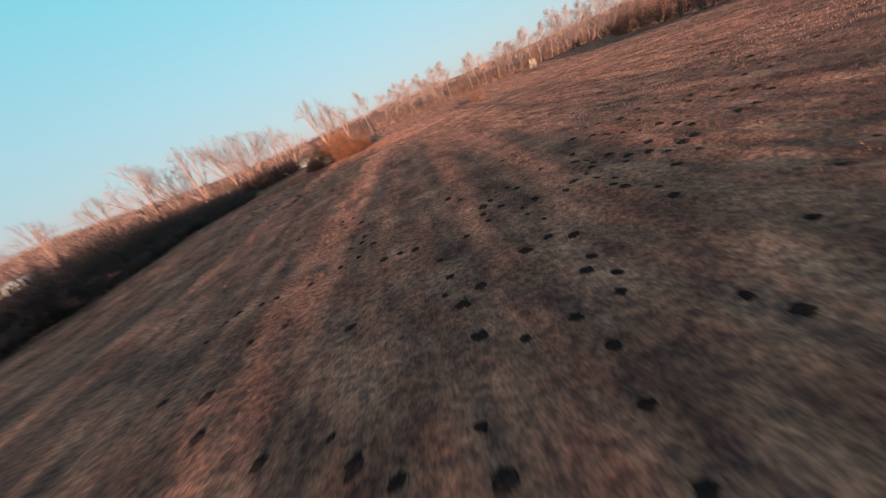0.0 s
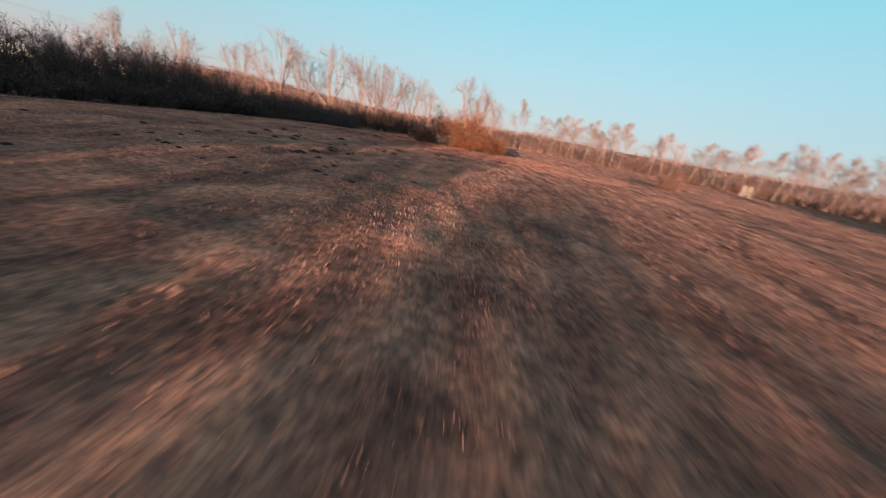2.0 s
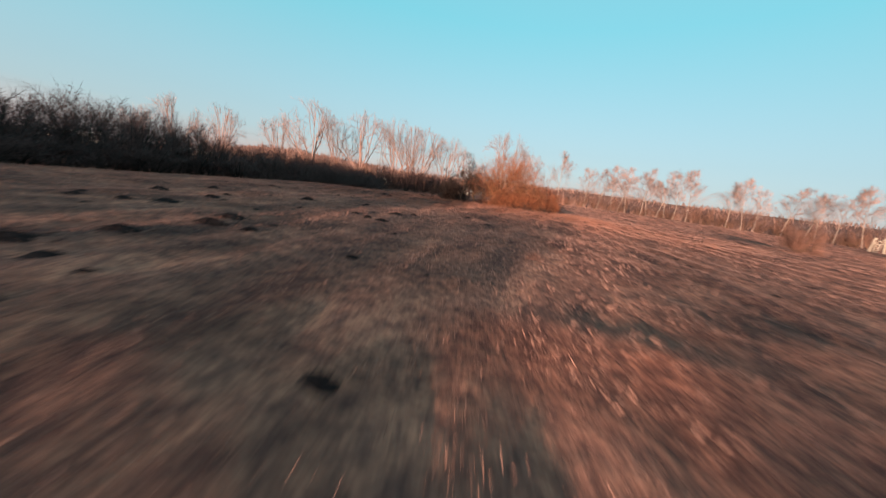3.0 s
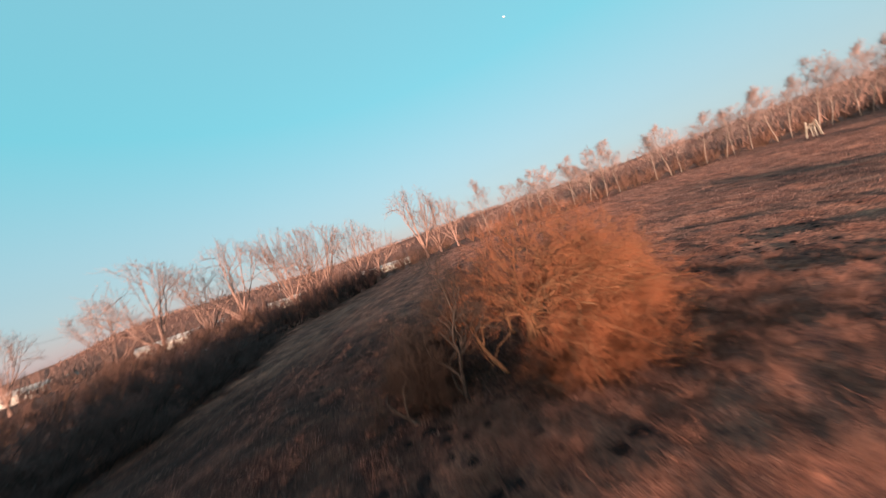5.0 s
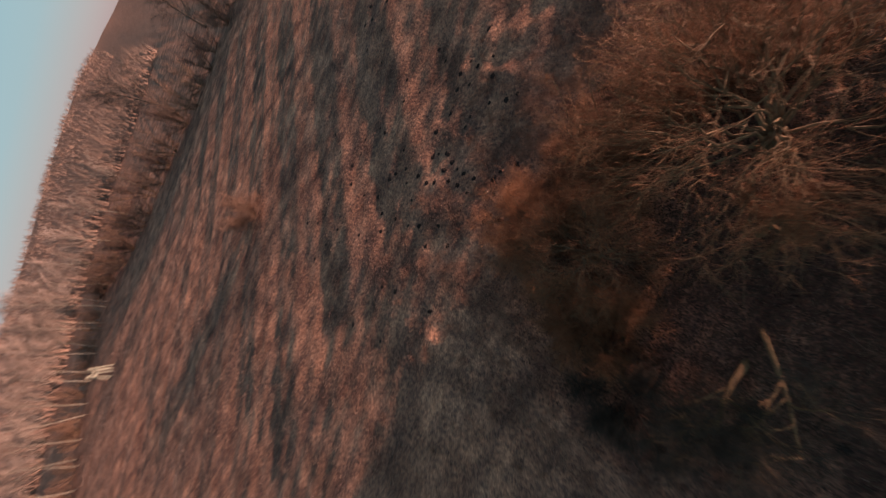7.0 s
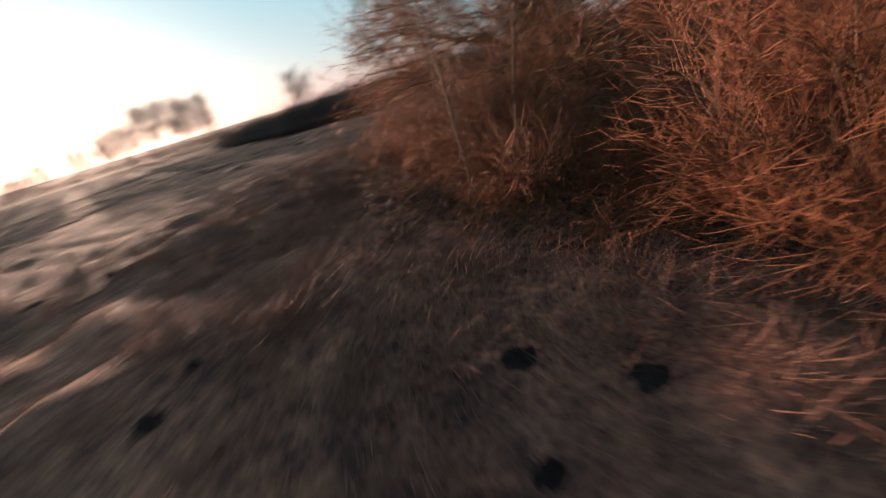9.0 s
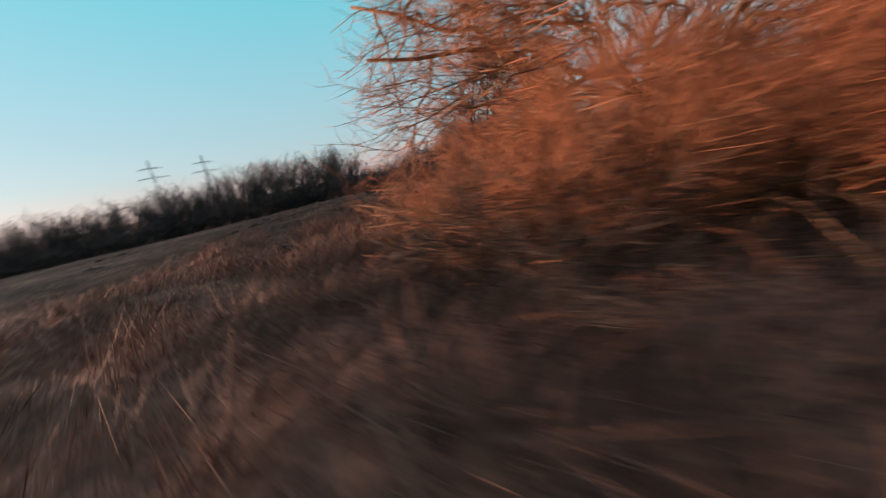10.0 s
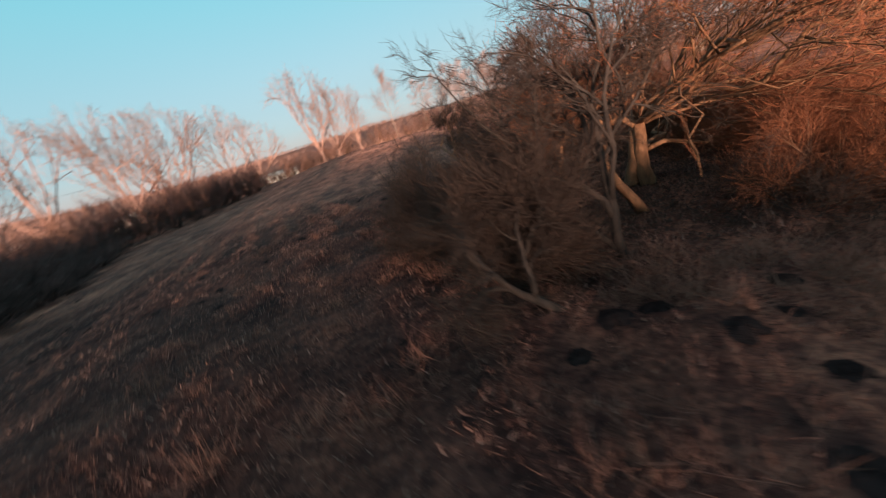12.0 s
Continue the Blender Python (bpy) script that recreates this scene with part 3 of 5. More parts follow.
def willow(x, y, fork, reach, height, lean, label, seed, bark, limb_count=15, branches=10, wands=9, shoots=12, trunk=0.15, low=4, hollow=False, far_limbs=()):
    """An old willow: short trunks to a low fork, limbs that arch out to a dome, wands that end on its round outline."""
    rng = random.Random(seed)
    root = thing("willow_tree", x, y, label, "tree", "trees of the thicket")
    heart = Vector((lean[0], lean[1], 0))
    crotch = Vector((0, 0, fork))
    wood, twigs = Wood(), Wood()
    for k in range(3):
        w = 2.1 * k + rng.random()
        foot = Vector((math.cos(w), math.sin(w), 0)) * trunk * 1.6
        pts = arc(rng, foot + Vector((0, 0, -0.1)), crotch + unit(rng) * trunk * 0.6, 0.0, 5, 0.04)
        wood.tube(pts, [trunk * (1.25 - 0.4 * i / 5) for i in range(6)], 9)
    part("trunk", wood.mesh("trunk", bark), root)

    def aim(way, share):
        way = way.normalized()
        return heart + Vector((way.x * reach, way.y * reach, max(0.06, way.z) * height)) * share

    goals = []
    for n in range(limb_count + low):
        az = 2.399963 * n + rng.uniform(-0.25, 0.25)
        el = radians(rng.uniform(4, 16)) if n >= limb_count else math.asin(0.22 + 0.76 * (n + 0.5) / limb_count)
        way = Vector((math.cos(az) * math.cos(el), math.sin(az) * math.cos(el), math.sin(el)))
        if n < limb_count or not (hollow and way.x < 0.25):
            goals.append((way, aim(way, rng.uniform(0.55, 0.72)), rng.uniform(0.35, 0.7) if n >= limb_count else rng.uniform(0.85, 1.05)))
    for goal in far_limbs:
        end = Vector(goal)
        goals.append((Vector((end.x / reach, end.y / reach, end.z / height)), end, 0.95))
    for way, end, rise in goals:
        arm = Wood()
        pts = arc(rng, crotch * rise, end, 0.10, 8, 0.07)
        thick = trunk * rng.uniform(0.26, 0.46)
        arm.tube(pts, [thick * (1 - 0.66 * i / 8) for i in range(9)], 7)
        for m in range(branches):
            u = 0.25 + 0.75 * (m + rng.random()) / branches
            turn_way = way + unit(rng) * 0.45
            p = along(pts, min(u, 0.999))
            bough = arc(rng, p, p.lerp(end, 0.5) + unit(rng) * 1.2 if way.length > 1.12 else aim(turn_way, rng.uniform(0.78, 0.92)), 0.09, 6, 0.08)
            arm.tube(bough, [max(0.006, thick * 0.33 * (1 - 0.68 * i / 6)) for i in range(7)], 4)
            for q in range(wands):
                v = 0.15 + 0.85 * (q + rng.random()) / wands
                wand_way = turn_way + unit(rng) * 0.30
                p2 = along(bough, min(v, 0.999))
                tip = aim(wand_way, rng.uniform(0.88, 1.04)) if way.length <= 1.12 else p2 + unit(rng) + Vector((0.1, -0.5, -0.2))
                if hollow and tip.x < 0 and tip.z < 2.0:
                    continue
                rod = arc(rng, p2, p2 + (tip - p2).normalized() * min((tip - p2).length, rng.uniform(0.8, 1.7)), 0.06, 3, 0.06)
                arm.tube(rod, [0.007, 0.0056, 0.0044, 0.003], 3)
                for r in range(shoots):
                    c = along(rod, 0.1 + 0.89 * rng.random())
                    d = ((rod[-1] - rod[0]).normalized() + unit(rng) * 0.8 + Vector((0, 0, 0.1))).normalized()
                    twigs.twigs.append((*c, *d, rng.uniform(0.18, 0.55), rng.uniform(0.0026, 0.0042)))
        part("limb", arm.mesh("limb", bark), root)
    part("crown", twigs.twig_mesh("crown", TWIG, seed, 0.4), root)


willow(-11.6, 66.5, 1.4, 5.1, 5.8, (0.9, -0.1), "old bare willow with lit pale limbs and a dome of wands", 41, PALE_BARK, 15, 9, 8, 13, 0.14, 6, True,
       ((1.8, -3.4, 3.1), (1.3, -4.3, 2.4), (0.5, -4.4, 3.3)))
willow(-8.9, 70.8, 0.8, 2.4, 3.5, (0.0, 0.1), "bushy bare willow with dense rusty wands", 49, BARK, 10, 8, 8, 9, 0.10)
SLIM = dict(count=(5, 5, 5, 5, 4), ratio=(0.7, 0.55, 0.5, 0.45, 0.4), thin=0.62)
CROOKED = dict(wander=(0.25, 0.42, 0.42, 0.4, 0.3), steps=(6, 8, 6, 3, 2), count=(9, 8, 6, 5, 4), ratio=(1.15, 0.55, 0.5, 0.45, 0.4), spread=(0.6, 0.7, 0.7, 0.65, 0.6), thin=0.72, twig=(0.26, 0.0035))
CROOKED["from"] = (0.08, 0.2, 0.15, 0.15, 0.2)
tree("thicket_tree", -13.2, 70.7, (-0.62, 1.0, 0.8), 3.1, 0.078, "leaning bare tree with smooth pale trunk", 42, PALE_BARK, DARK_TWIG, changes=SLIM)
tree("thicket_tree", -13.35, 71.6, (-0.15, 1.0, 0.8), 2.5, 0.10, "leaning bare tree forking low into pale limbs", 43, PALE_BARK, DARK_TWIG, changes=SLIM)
tree("thicket_tree", -12.25, 68.6, (-0.12, -0.25, 1), 1.9, 0.10, "short pale lit trunk under the willow", 47, PALE_BARK, TWIG, changes=SLIM)
BENT = dict(CROOKED)
BENT.update(count=(6, 6, 5, 4, 4), ratio=(0.7, 0.55, 0.5, 0.45, 0.4))
BENT["from"] = (0.45, 0.2, 0.15, 0.15, 0.2)
tree("thicket_tree", -12.93, 64.9, (-0.35, 0.1, 1), 2.58, 0.102, "small bent bare tree with lit orange trunk", 44, PALE_BARK, TWIG, changes=BENT)
# the dark bark and twig colours stand in for shade on this tree
tree("thorn_tree", -14.35, 63.8, (-0.1, -0.05, 1), 2.58, 0.082, "bare thorn tree with thin crooked stems, coloured as if shaded", 45, DARK_BARK, DARK_TWIG, changes=CROOKED)
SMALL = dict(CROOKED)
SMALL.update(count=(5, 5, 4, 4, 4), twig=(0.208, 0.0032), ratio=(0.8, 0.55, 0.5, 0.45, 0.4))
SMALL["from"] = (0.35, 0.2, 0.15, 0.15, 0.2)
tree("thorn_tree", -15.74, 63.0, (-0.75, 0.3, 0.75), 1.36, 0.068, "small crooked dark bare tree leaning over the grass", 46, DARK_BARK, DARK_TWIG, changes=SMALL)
SAPLING = dict(steps=(7, 3, 2), wander=(0.1, 0.2, 0.25), lift=(0.04, 0.06, 0.0), sides=(5, 3, 3), count=(12, 5, 4), spread=(0.6, 0.55, 0.5), rise=(0.3, 0.15, 0.1),
               ratio=(0.24, 0.5, 0.4), thin=0.45, twig=(0.208, 0.0025), taper=0.3)
SAPLING["from"] = (0.3, 0.2, 0.2)
for k, (sx, sy, sh) in enumerate(((-6.42, 67.14, 3.67), (-6.9, 67.62, 4.08), (-7.26, 66.66, 3.4))):
    tree("sapling", sx, sy, (-0.12 + 0.08 * k, -0.1, 1), sh, 0.022, "slender bare sapling at the edge of the thicket", 70 + k, BARK, TWIG, "saplings", SAPLING)
shrub("meadow_bush", 20.2, 80.0, 2.3, 3.2, "lone small bare bush standing in open meadow", 12, 51, BARK, FIELD_TWIG, "")

# ---- hedges, tree rows and distance ----
def line_points(line, gap, rng, jitter):
    out = []
    for (x0, y0), (x1, y1) in zip(line, line[1:]):
        n = max(1, round(math.hypot(x1 - x0, y1 - y0) / gap))
        for k in range(n):
            u = (k + 0.5) / n
            out.append((x0 + (x1 - x0) * u + rng.uniform(-jitter, jitter), y0 + (y1 - y0) * u + rng.uniform(-jitter, jitter)))
    return out


FAR_SHRUB = dict(steps=(3, 1), wander=(0.2, 0.3), lift=(0.03, 0.03), sides=(3, 3), count=(10, 11), spread=(0.65, 1.05), rise=(0.12, 0.05),
                 ratio=(0.45, 0.4), thin=0.5, twig=(0.6, 0.0145), taper=0.3)
FAR_SHRUB["from"] = (0.1, 0.1)


def hedge_kind(seed, bark, twig, label, name, group, count=12):
    rng = random.Random(seed)
    wood = Wood()
    for one in stems(rng, count, 4.3, 2.6, 0.05, FAR_SHRUB, 0.15):
        base = len(wood.v)
        wood.v += one.v
        wood.f += [tuple(base + i for i in f) for f in one.f]
        wood.twigs += one.twigs
    root = new(name)
    root.matrix_basis = pose(0, 0, -500)
    tagged(root, label, "hedge bush", group)
    return tree_parts(root, wood, bark, twig, seed, 0.35, True)


def plant(kind, x, y, size, tall, rng, used, lean=0.0):
    m = pose(x, y, ground_z(x, y) - 0.1, rng.uniform(-lean, lean), rng.uniform(-lean, lean), rng.uniform(0, 360))
    ob = kind if kind.name not in used else copy_thing(kind, m)
    used.add(kind.name)
    ob.matrix_basis = m @ Matrix.Diagonal((size, size, tall, 1))
    return ob


rng_far = random.Random(5)
used_kinds = set()
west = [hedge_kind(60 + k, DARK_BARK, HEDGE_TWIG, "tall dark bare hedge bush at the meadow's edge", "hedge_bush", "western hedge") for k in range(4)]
EDGE_LINE = [(-31, -8), (-31, 12), (-31, 28), (-33, 40), (-37, 52), (-37, 62), (-36.5, 72), (-40, 84), (-46, 98)]
for back, gap, low, high in ((-1.5, 2.4, 0.42, 0.6), (0, 2.1, 0.85, 1.05), (3.4, 2.7, 1.0, 1.2), (7.5, 3.6, 1.1, 1.3)):
    for hx, hy in line_points([(x - back, y - 0.3 * back) for x, y in EDGE_LINE], gap, rng_far, 0.6):
        plant(rng_far.choice(west), hx, hy, rng_far.uniform(0.75, 1.05), rng_far.uniform(low, high) * (0.7 if hy < 18 else 0.92 if hy < 32 else 1.05 if hy < 46 else 1.12 if hy < 57 else 0.62 if hy < 61 else 0.82), rng_far, used_kinds)
for hx, hy in line_points([(-46, 100), (-44, 110), (-42, 122), (-40, 136)], 2.0, rng_far, 0.9):
    plant(rng_far.choice(west), hx, hy, rng_far.uniform(0.8, 1.1), rng_far.uniform(1.15, 1.5), rng_far, used_kinds)
lit = [hedge_kind(70 + k, BARK, FIELD_TWIG, "bare reddish-brown bush lit by the low sun", "field_bush", "sunlit bushes at the field edge", 8) for k in range(3)]
for hx, hy in line_points([(-66, 84), (-74, 106), (-80, 128), (-70, 150), (-48, 156), (-20, 158)], 5.0, rng_far, 2.5):
    plant(rng_far.choice(lit), hx, hy, rng_far.uniform(0.9, 1.3), rng_far.uniform(0.8, 1.3), rng_far, used_kinds)
for hx, hy in line_points([(-70, 98), (-62, 111), (-52, 121), (-46, 134)], 3.4, rng_far, 1.5):
    plant(rng_far.choice(lit), hx, hy, rng_far.uniform(1.0, 1.4), rng_far.uniform(1.3, 1.9), rng_far, used_kinds)
for hx, hy in line_points([(-95, 112), (-80, 122), (-66, 134), (-52, 142), (-36, 150), (-20, 152)], 3.4, rng_far, 1.5):
    plant(rng_far.choice(lit), hx, hy, rng_far.uniform(0.9, 1.2), rng_far.uniform(0.9, 1.4), rng_far, used_kinds)
for hx, hy in line_points([(-14, 150), (12, 150), (34, 147), (62, 142), (88, 128), (102, 104)], 2.1, rng_far, 1.6):
    plant(rng_far.choice(lit), hx, hy, rng_far.uniform(0.8, 1.2), rng_far.uniform(0.6, 1.3), rng_far, used_kinds)
for hx, hy in line_points([(-66, 66), (-62, 82), (-60, 98), (-55, 112)], 2.6, rng_far, 1.3):
    plant(rng_far.choice(lit), hx, hy, rng_far.uniform(0.9, 1.3), rng_far.uniform(1.0, 1.5), rng_far, used_kinds)
east = [hedge_kind(80 + k, BARK, FIELD_TWIG if k else HEDGE_TWIG, "bare brown hedge bush on the far meadow edge", "hedge_bush", "eastern hedge", 9) for k in range(3)]
for hx, hy in line_points([(52, 30), (57, 48), (64, 78), (76, 108), (92, 128)], 3.2, rng_far, 1.8):
    plant(rng_far.choice(east), hx, hy, rng_far.uniform(0.9, 1.3), rng_far.uniform(1.0, 1.9), rng_far, used_kinds)
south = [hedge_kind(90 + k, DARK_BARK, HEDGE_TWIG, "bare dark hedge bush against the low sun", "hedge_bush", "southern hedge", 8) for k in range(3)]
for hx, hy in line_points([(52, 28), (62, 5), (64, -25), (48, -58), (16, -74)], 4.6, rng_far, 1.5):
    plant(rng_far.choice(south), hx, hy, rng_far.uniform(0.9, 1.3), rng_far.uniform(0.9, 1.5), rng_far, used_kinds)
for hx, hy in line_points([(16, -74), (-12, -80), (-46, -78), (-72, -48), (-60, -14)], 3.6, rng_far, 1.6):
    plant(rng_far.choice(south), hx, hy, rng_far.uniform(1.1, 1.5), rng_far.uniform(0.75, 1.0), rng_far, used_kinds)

BIRCH = dict(steps=(7, 4, 2), wander=(0.09, 0.14, 0.2), lift=(0.02, 0.06, -0.02), sides=(5, 3, 3), count=(20, 9, 11), spread=(0.85, 0.7, 0.75),
             rise=(0.3, 0.1, 0.0), ratio=(0.46, 0.45, 0.3), thin=0.45, twig=(0.95, 0.0135), taper=0.25, top=0.78)
BIRCH["from"] = (0.28, 0.2, 0.12)


def tall_kind(name, seed, length, radius, spec, bark, twig, label, group):
    rng = random.Random(seed)
    wood = Wood()
    limb(wood, rng, Vector((0, 0, 0)), Vector((rng.uniform(-0.05, 0.05), rng.uniform(-0.05, 0.05), 1)), length, radius, 0, spec)
    root = new(name)
    tagged(root, label, "tree", group)
    return tree_parts(root, wood, bark, twig, seed, 0.3, True)


def fan_kind(seed, stem_count, height, wide):
    """A tree that forks low into a fan of long stems, which fork again to fill a domed crown."""
    rng = random.Random(seed)
    wood = Wood()
    fork = Vector((0, 0, height * 0.13))
    wood.tube([Vector((0, 0, -0.2)), Vector((0.05, 0, fork.z * 0.5)), fork], [0.5, 0.40, 0.34], 8)

    def rim(a, e, k):
        return Vector((math.cos(a) * math.cos(e) * wide * k, math.sin(a) * math.cos(e) * wide * k, height * (0.40 + 0.60 * math.sin(e) * k)))

    for n in range(stem_count):
        a, e = 2.4 * n + rng.uniform(-0.3, 0.3), 0.25 + 1.2 * ((n * 0.618) % 1.0)
        stem = arc(rng, fork - Vector((0, 0, rng.uniform(0, 1.2))), rim(a, e, rng.uniform(0.88, 1.0)), 0.05, 7, 0.02)
        wood.tube(stem, [0.18, 0.155, 0.13, 0.105, 0.08, 0.06, 0.04, 0.02], 5)
        for m in range(6):
            u = 0.25 + 0.6 * (m + rng.random()) / 6
            b = a + rng.gauss(0, 0.38) / max(0.35, math.cos(e))
            g = min(1.5, max(-0.15, e + rng.gauss(0, 0.26)))
            bough = arc(rng, along(stem, u), rim(b, g, rng.uniform(0.82, 1.0)), 0.05, 4, 0.03)
            wood.tube(bough, [0.07, 0.055, 0.042, 0.03, 0.015], 3)
            for q in range(6):
                v = 0.25 + 0.72 * (q + rng.random()) / 6
                root_at = along(bough, v)
                goal = rim(b + rng.gauss(0, 0.22), min(1.5, g + rng.gauss(0, 0.15)), rng.uniform(0.86, 1.04))
                way = goal - root_at
                way = way.normalized() * min(way.length, height * 0.13)
                wood.tube([root_at, root_at + way], [0.022, 0.010], 3)
                for r in range(7):
                    d = (way.normalized() + unit(rng) * 0.42).normalized()
                    wood.twigs.append((*(root_at + way * rng.uniform(0.15, 1.0)), *d, height * rng.uniform(0.03, 0.07), 0.0125))
    root = new("poplar_tree")
    tagged(root, "tall bare poplar forking low into a fan of upright stems", "tree", "row of bare poplars")
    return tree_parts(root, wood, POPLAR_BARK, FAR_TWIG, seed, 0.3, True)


poplars = [fan_kind(100 + k, 7 + k % 3, 21.5, 9.4 + 0.9 * (k % 3)) for k in range(5)]
for k, (px, py, ps) in enumerate(((-126, 104, 0.9), (-112, 110, 0.85), (-100, 121, 0.88), (-80, 115, 1.08), (-83.7, 131, 1.0), (-70.4, 126.7, 1.08), (-61.9, 134.5, 1.1), (-58.2, 137.6, 1.02),
                   (-55, 140, 1.06), (-47.5, 146.7, 0.96), (-42, 148, 0.8), (-27.3, 150, 1.05), (-23.5, 153, 0.8), (-17.6, 147, 0.72), (-96, 98, 0.5), (-104, 84, 0.55))):
    plant(poplars[k % 5], px, py, ps * rng_far.uniform(0.95, 1.15), ps, rng_far, used_kinds, 4.0)
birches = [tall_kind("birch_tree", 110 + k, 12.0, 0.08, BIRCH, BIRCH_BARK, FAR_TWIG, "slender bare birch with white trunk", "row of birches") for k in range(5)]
for k, (bx, by, bs) in enumerate(((-8.2, 147, 1.12), (4, 148, 1.0), (8, 148, 1.1), (12, 148, 1.0), (16, 147, 0.98), (20, 146, 1.05), (24, 145, 1.0), (27, 144, 1.05),
                   (36, 143, 0.9), (39, 142, 0.98), (47, 141, 1.05), (51, 140, 0.95), (56, 139, 1.0), (60, 137, 0.95), (66, 134, 1.1), (71, 131, 1.1),
                   (76, 128, 1.0), (80, 125, 1.08), (85, 122, 1.05), (89, 118, 1.0),
                   (0, 149, 0.85), (10, 150, 0.9), (18, 149, 0.85), (22.5, 148, 0.95), (42, 143, 0.85), (53.5, 141, 0.9), (63, 137, 0.95), (68.5, 134, 1.0), (73.5, 131, 0.95), (78, 128, 1.0), (82.5, 125, 0.95), (93, 114, 1.0), (97, 108, 0.95), (100, 101, 0.9))):
    plant(birches[(3 * k + k // 5) % 5], bx, by, bs * rng_far.uniform(1.05, 1.35), bs * rng_far.uniform(0.9, 1.08), rng_far, used_kinds, 6.0)
SOUTHERN = dict(steps=(6, 4, 2), wander=(0.06, 0.12, 0.2), lift=(0.05, 0.07, 0.03), sides=(6, 3, 3), count=(18, 9, 9), spread=(0.85, 0.7, 0.7), rise=(0.24, 0.16, 0.1),
                ratio=(0.55, 0.45, 0.38), thin=0.3, twig=(1.5, 0.026), taper=0.2, top=0.62)
SOUTHERN["from"] = (0.2, 0.2, 0.15)
hedge_trees = [tall_kind("hedge_tree", 120 + k, 15.0, 0.3, SOUTHERN, DARK_BARK, DARK_TWIG, "bare roundish tree rising above the far hedge", "trees above the hedge") for k in range(2)]
# row added densely, its heights set to shade the western meadow and thicket
for k in range(33):
    tx = -58 + 1.15 * k
    high = rng_far.uniform(0.85, 1.0) if tx < -33 else rng_far.uniform(0.64, 0.74) if tx < -25 else rng_far.uniform(0.57, 0.62)
    plant(hedge_trees[k % 2], tx + rng_far.uniform(-0.5, 0.5), -84 + 3.5 * (k % 3 - 1) + rng_far.uniform(-1, 1), rng_far.uniform(0.45, 0.6), high, rng_far, used_kinds)
# two gaps let long streaks of sun through
for k in range(42):
    tx = -22.5 + 0.61 * k
    if abs(tx + 11.0) < 1.3 or abs(tx + 20.6) < 0.8:
        continue
    high = rng_far.uniform(0.45, 0.54) if tx < -13 else rng_far.uniform(0.40, 0.48) if tx < -4.5 else rng_far.uniform(0.28, 0.40)
    plant(hedge_trees[k % 2], tx + rng_far.uniform(-0.2, 0.2), -84 + 2.5 * (k % 3 - 1), rng_far.uniform(0.20, 0.28), high, rng_far, used_kinds)
for px, py, ps in ((7, -84, 0.7), (11, -86, 0.6), (-95, -84, 0.9), (-98.5, -86, 1.0), (-102, -83, 0.85)):
    plant(hedge_trees[0], px, py, ps, ps, rng_far, used_kinds)
for px, py, ps in ((85, -39, 0.66), (66, -50, 0.55), (52, -62, 0.6), (45, -68, 0.55), (38, -74, 0.9), (-44, -76, 0.6), (-71, -42, 0.55), (-52, -72, 0.5), (78, 60, 0.6), (84, 78, 0.7), (72, 46, 0.6)):
    plant(rng_far.choice(hedge_trees), px, py, ps * 1.25, ps, rng_far, used_kinds)


for px, py, ps in ((-152, -4, 0.92), (-158, 0, 0.95), (-164, 5, 0.88), (-170, 10, 0.8), (-146, -12, 0.7)):
    plant(poplars[int(-px) % 5], px, py, ps * 1.2, ps * 0.85, rng_far, used_kinds)


def far_wood():
    """A belt of bare woodland far behind the meadow, in one mesh."""
    rng = random.Random(7)
    wood = Wood()
    for k in range(34000):
        a = radians(rng.uniform(-64, 88))
        d = rng.uniform(165, 330) if k % 2 else rng.uniform(330, 980)
        x, y = math.sin(a) * d, 60 + math.cos(a) * d
        grove = float(value_noise(np.asarray(x / 45), np.asarray(y / 45), 9))
        if d > 330 and grove < 0.38:
            continue
        size = rng.uniform(5, 10) * (0.45 + 0.8 * grove)
        wood.twigs.append((x, y, float(land(x, y)), rng.gauss(0, 0.25), rng.gauss(0, 0.25), 1.0, size, rng.uniform(0.08, 0.3) * (1 + d / 400)))
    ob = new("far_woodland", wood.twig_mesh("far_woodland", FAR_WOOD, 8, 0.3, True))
    tagged(ob, "belt of bare brown woodland far behind the meadow", "woodland", kind="stuff")


far_wood()


def box(bm, x0, y0, z0, x1, y1, z1):
    vs = [bm.verts.new(p) for p in ((x0, y0, z0), (x1, y0, z0), (x1, y1, z0), (x0, y1, z0), (x0, y0, z1), (x1, y0, z1), (x1, y1, z1), (x0, y1, z1))]
    for q in ((3, 2, 1, 0), (4, 5, 6, 7), (0, 1, 5, 4), (1, 2, 6, 5), (2, 3, 7, 6), (3, 0, 4, 7)):
        bm.faces.new([vs[k] for k in q])


def solid(name, bm, mat, parent, label=""):
    me = bpy.data.meshes.new(name)
    bm.to_mesh(me)
    bm.free()
    me.materials.append(mat)
    return part(name, me, parent, label)


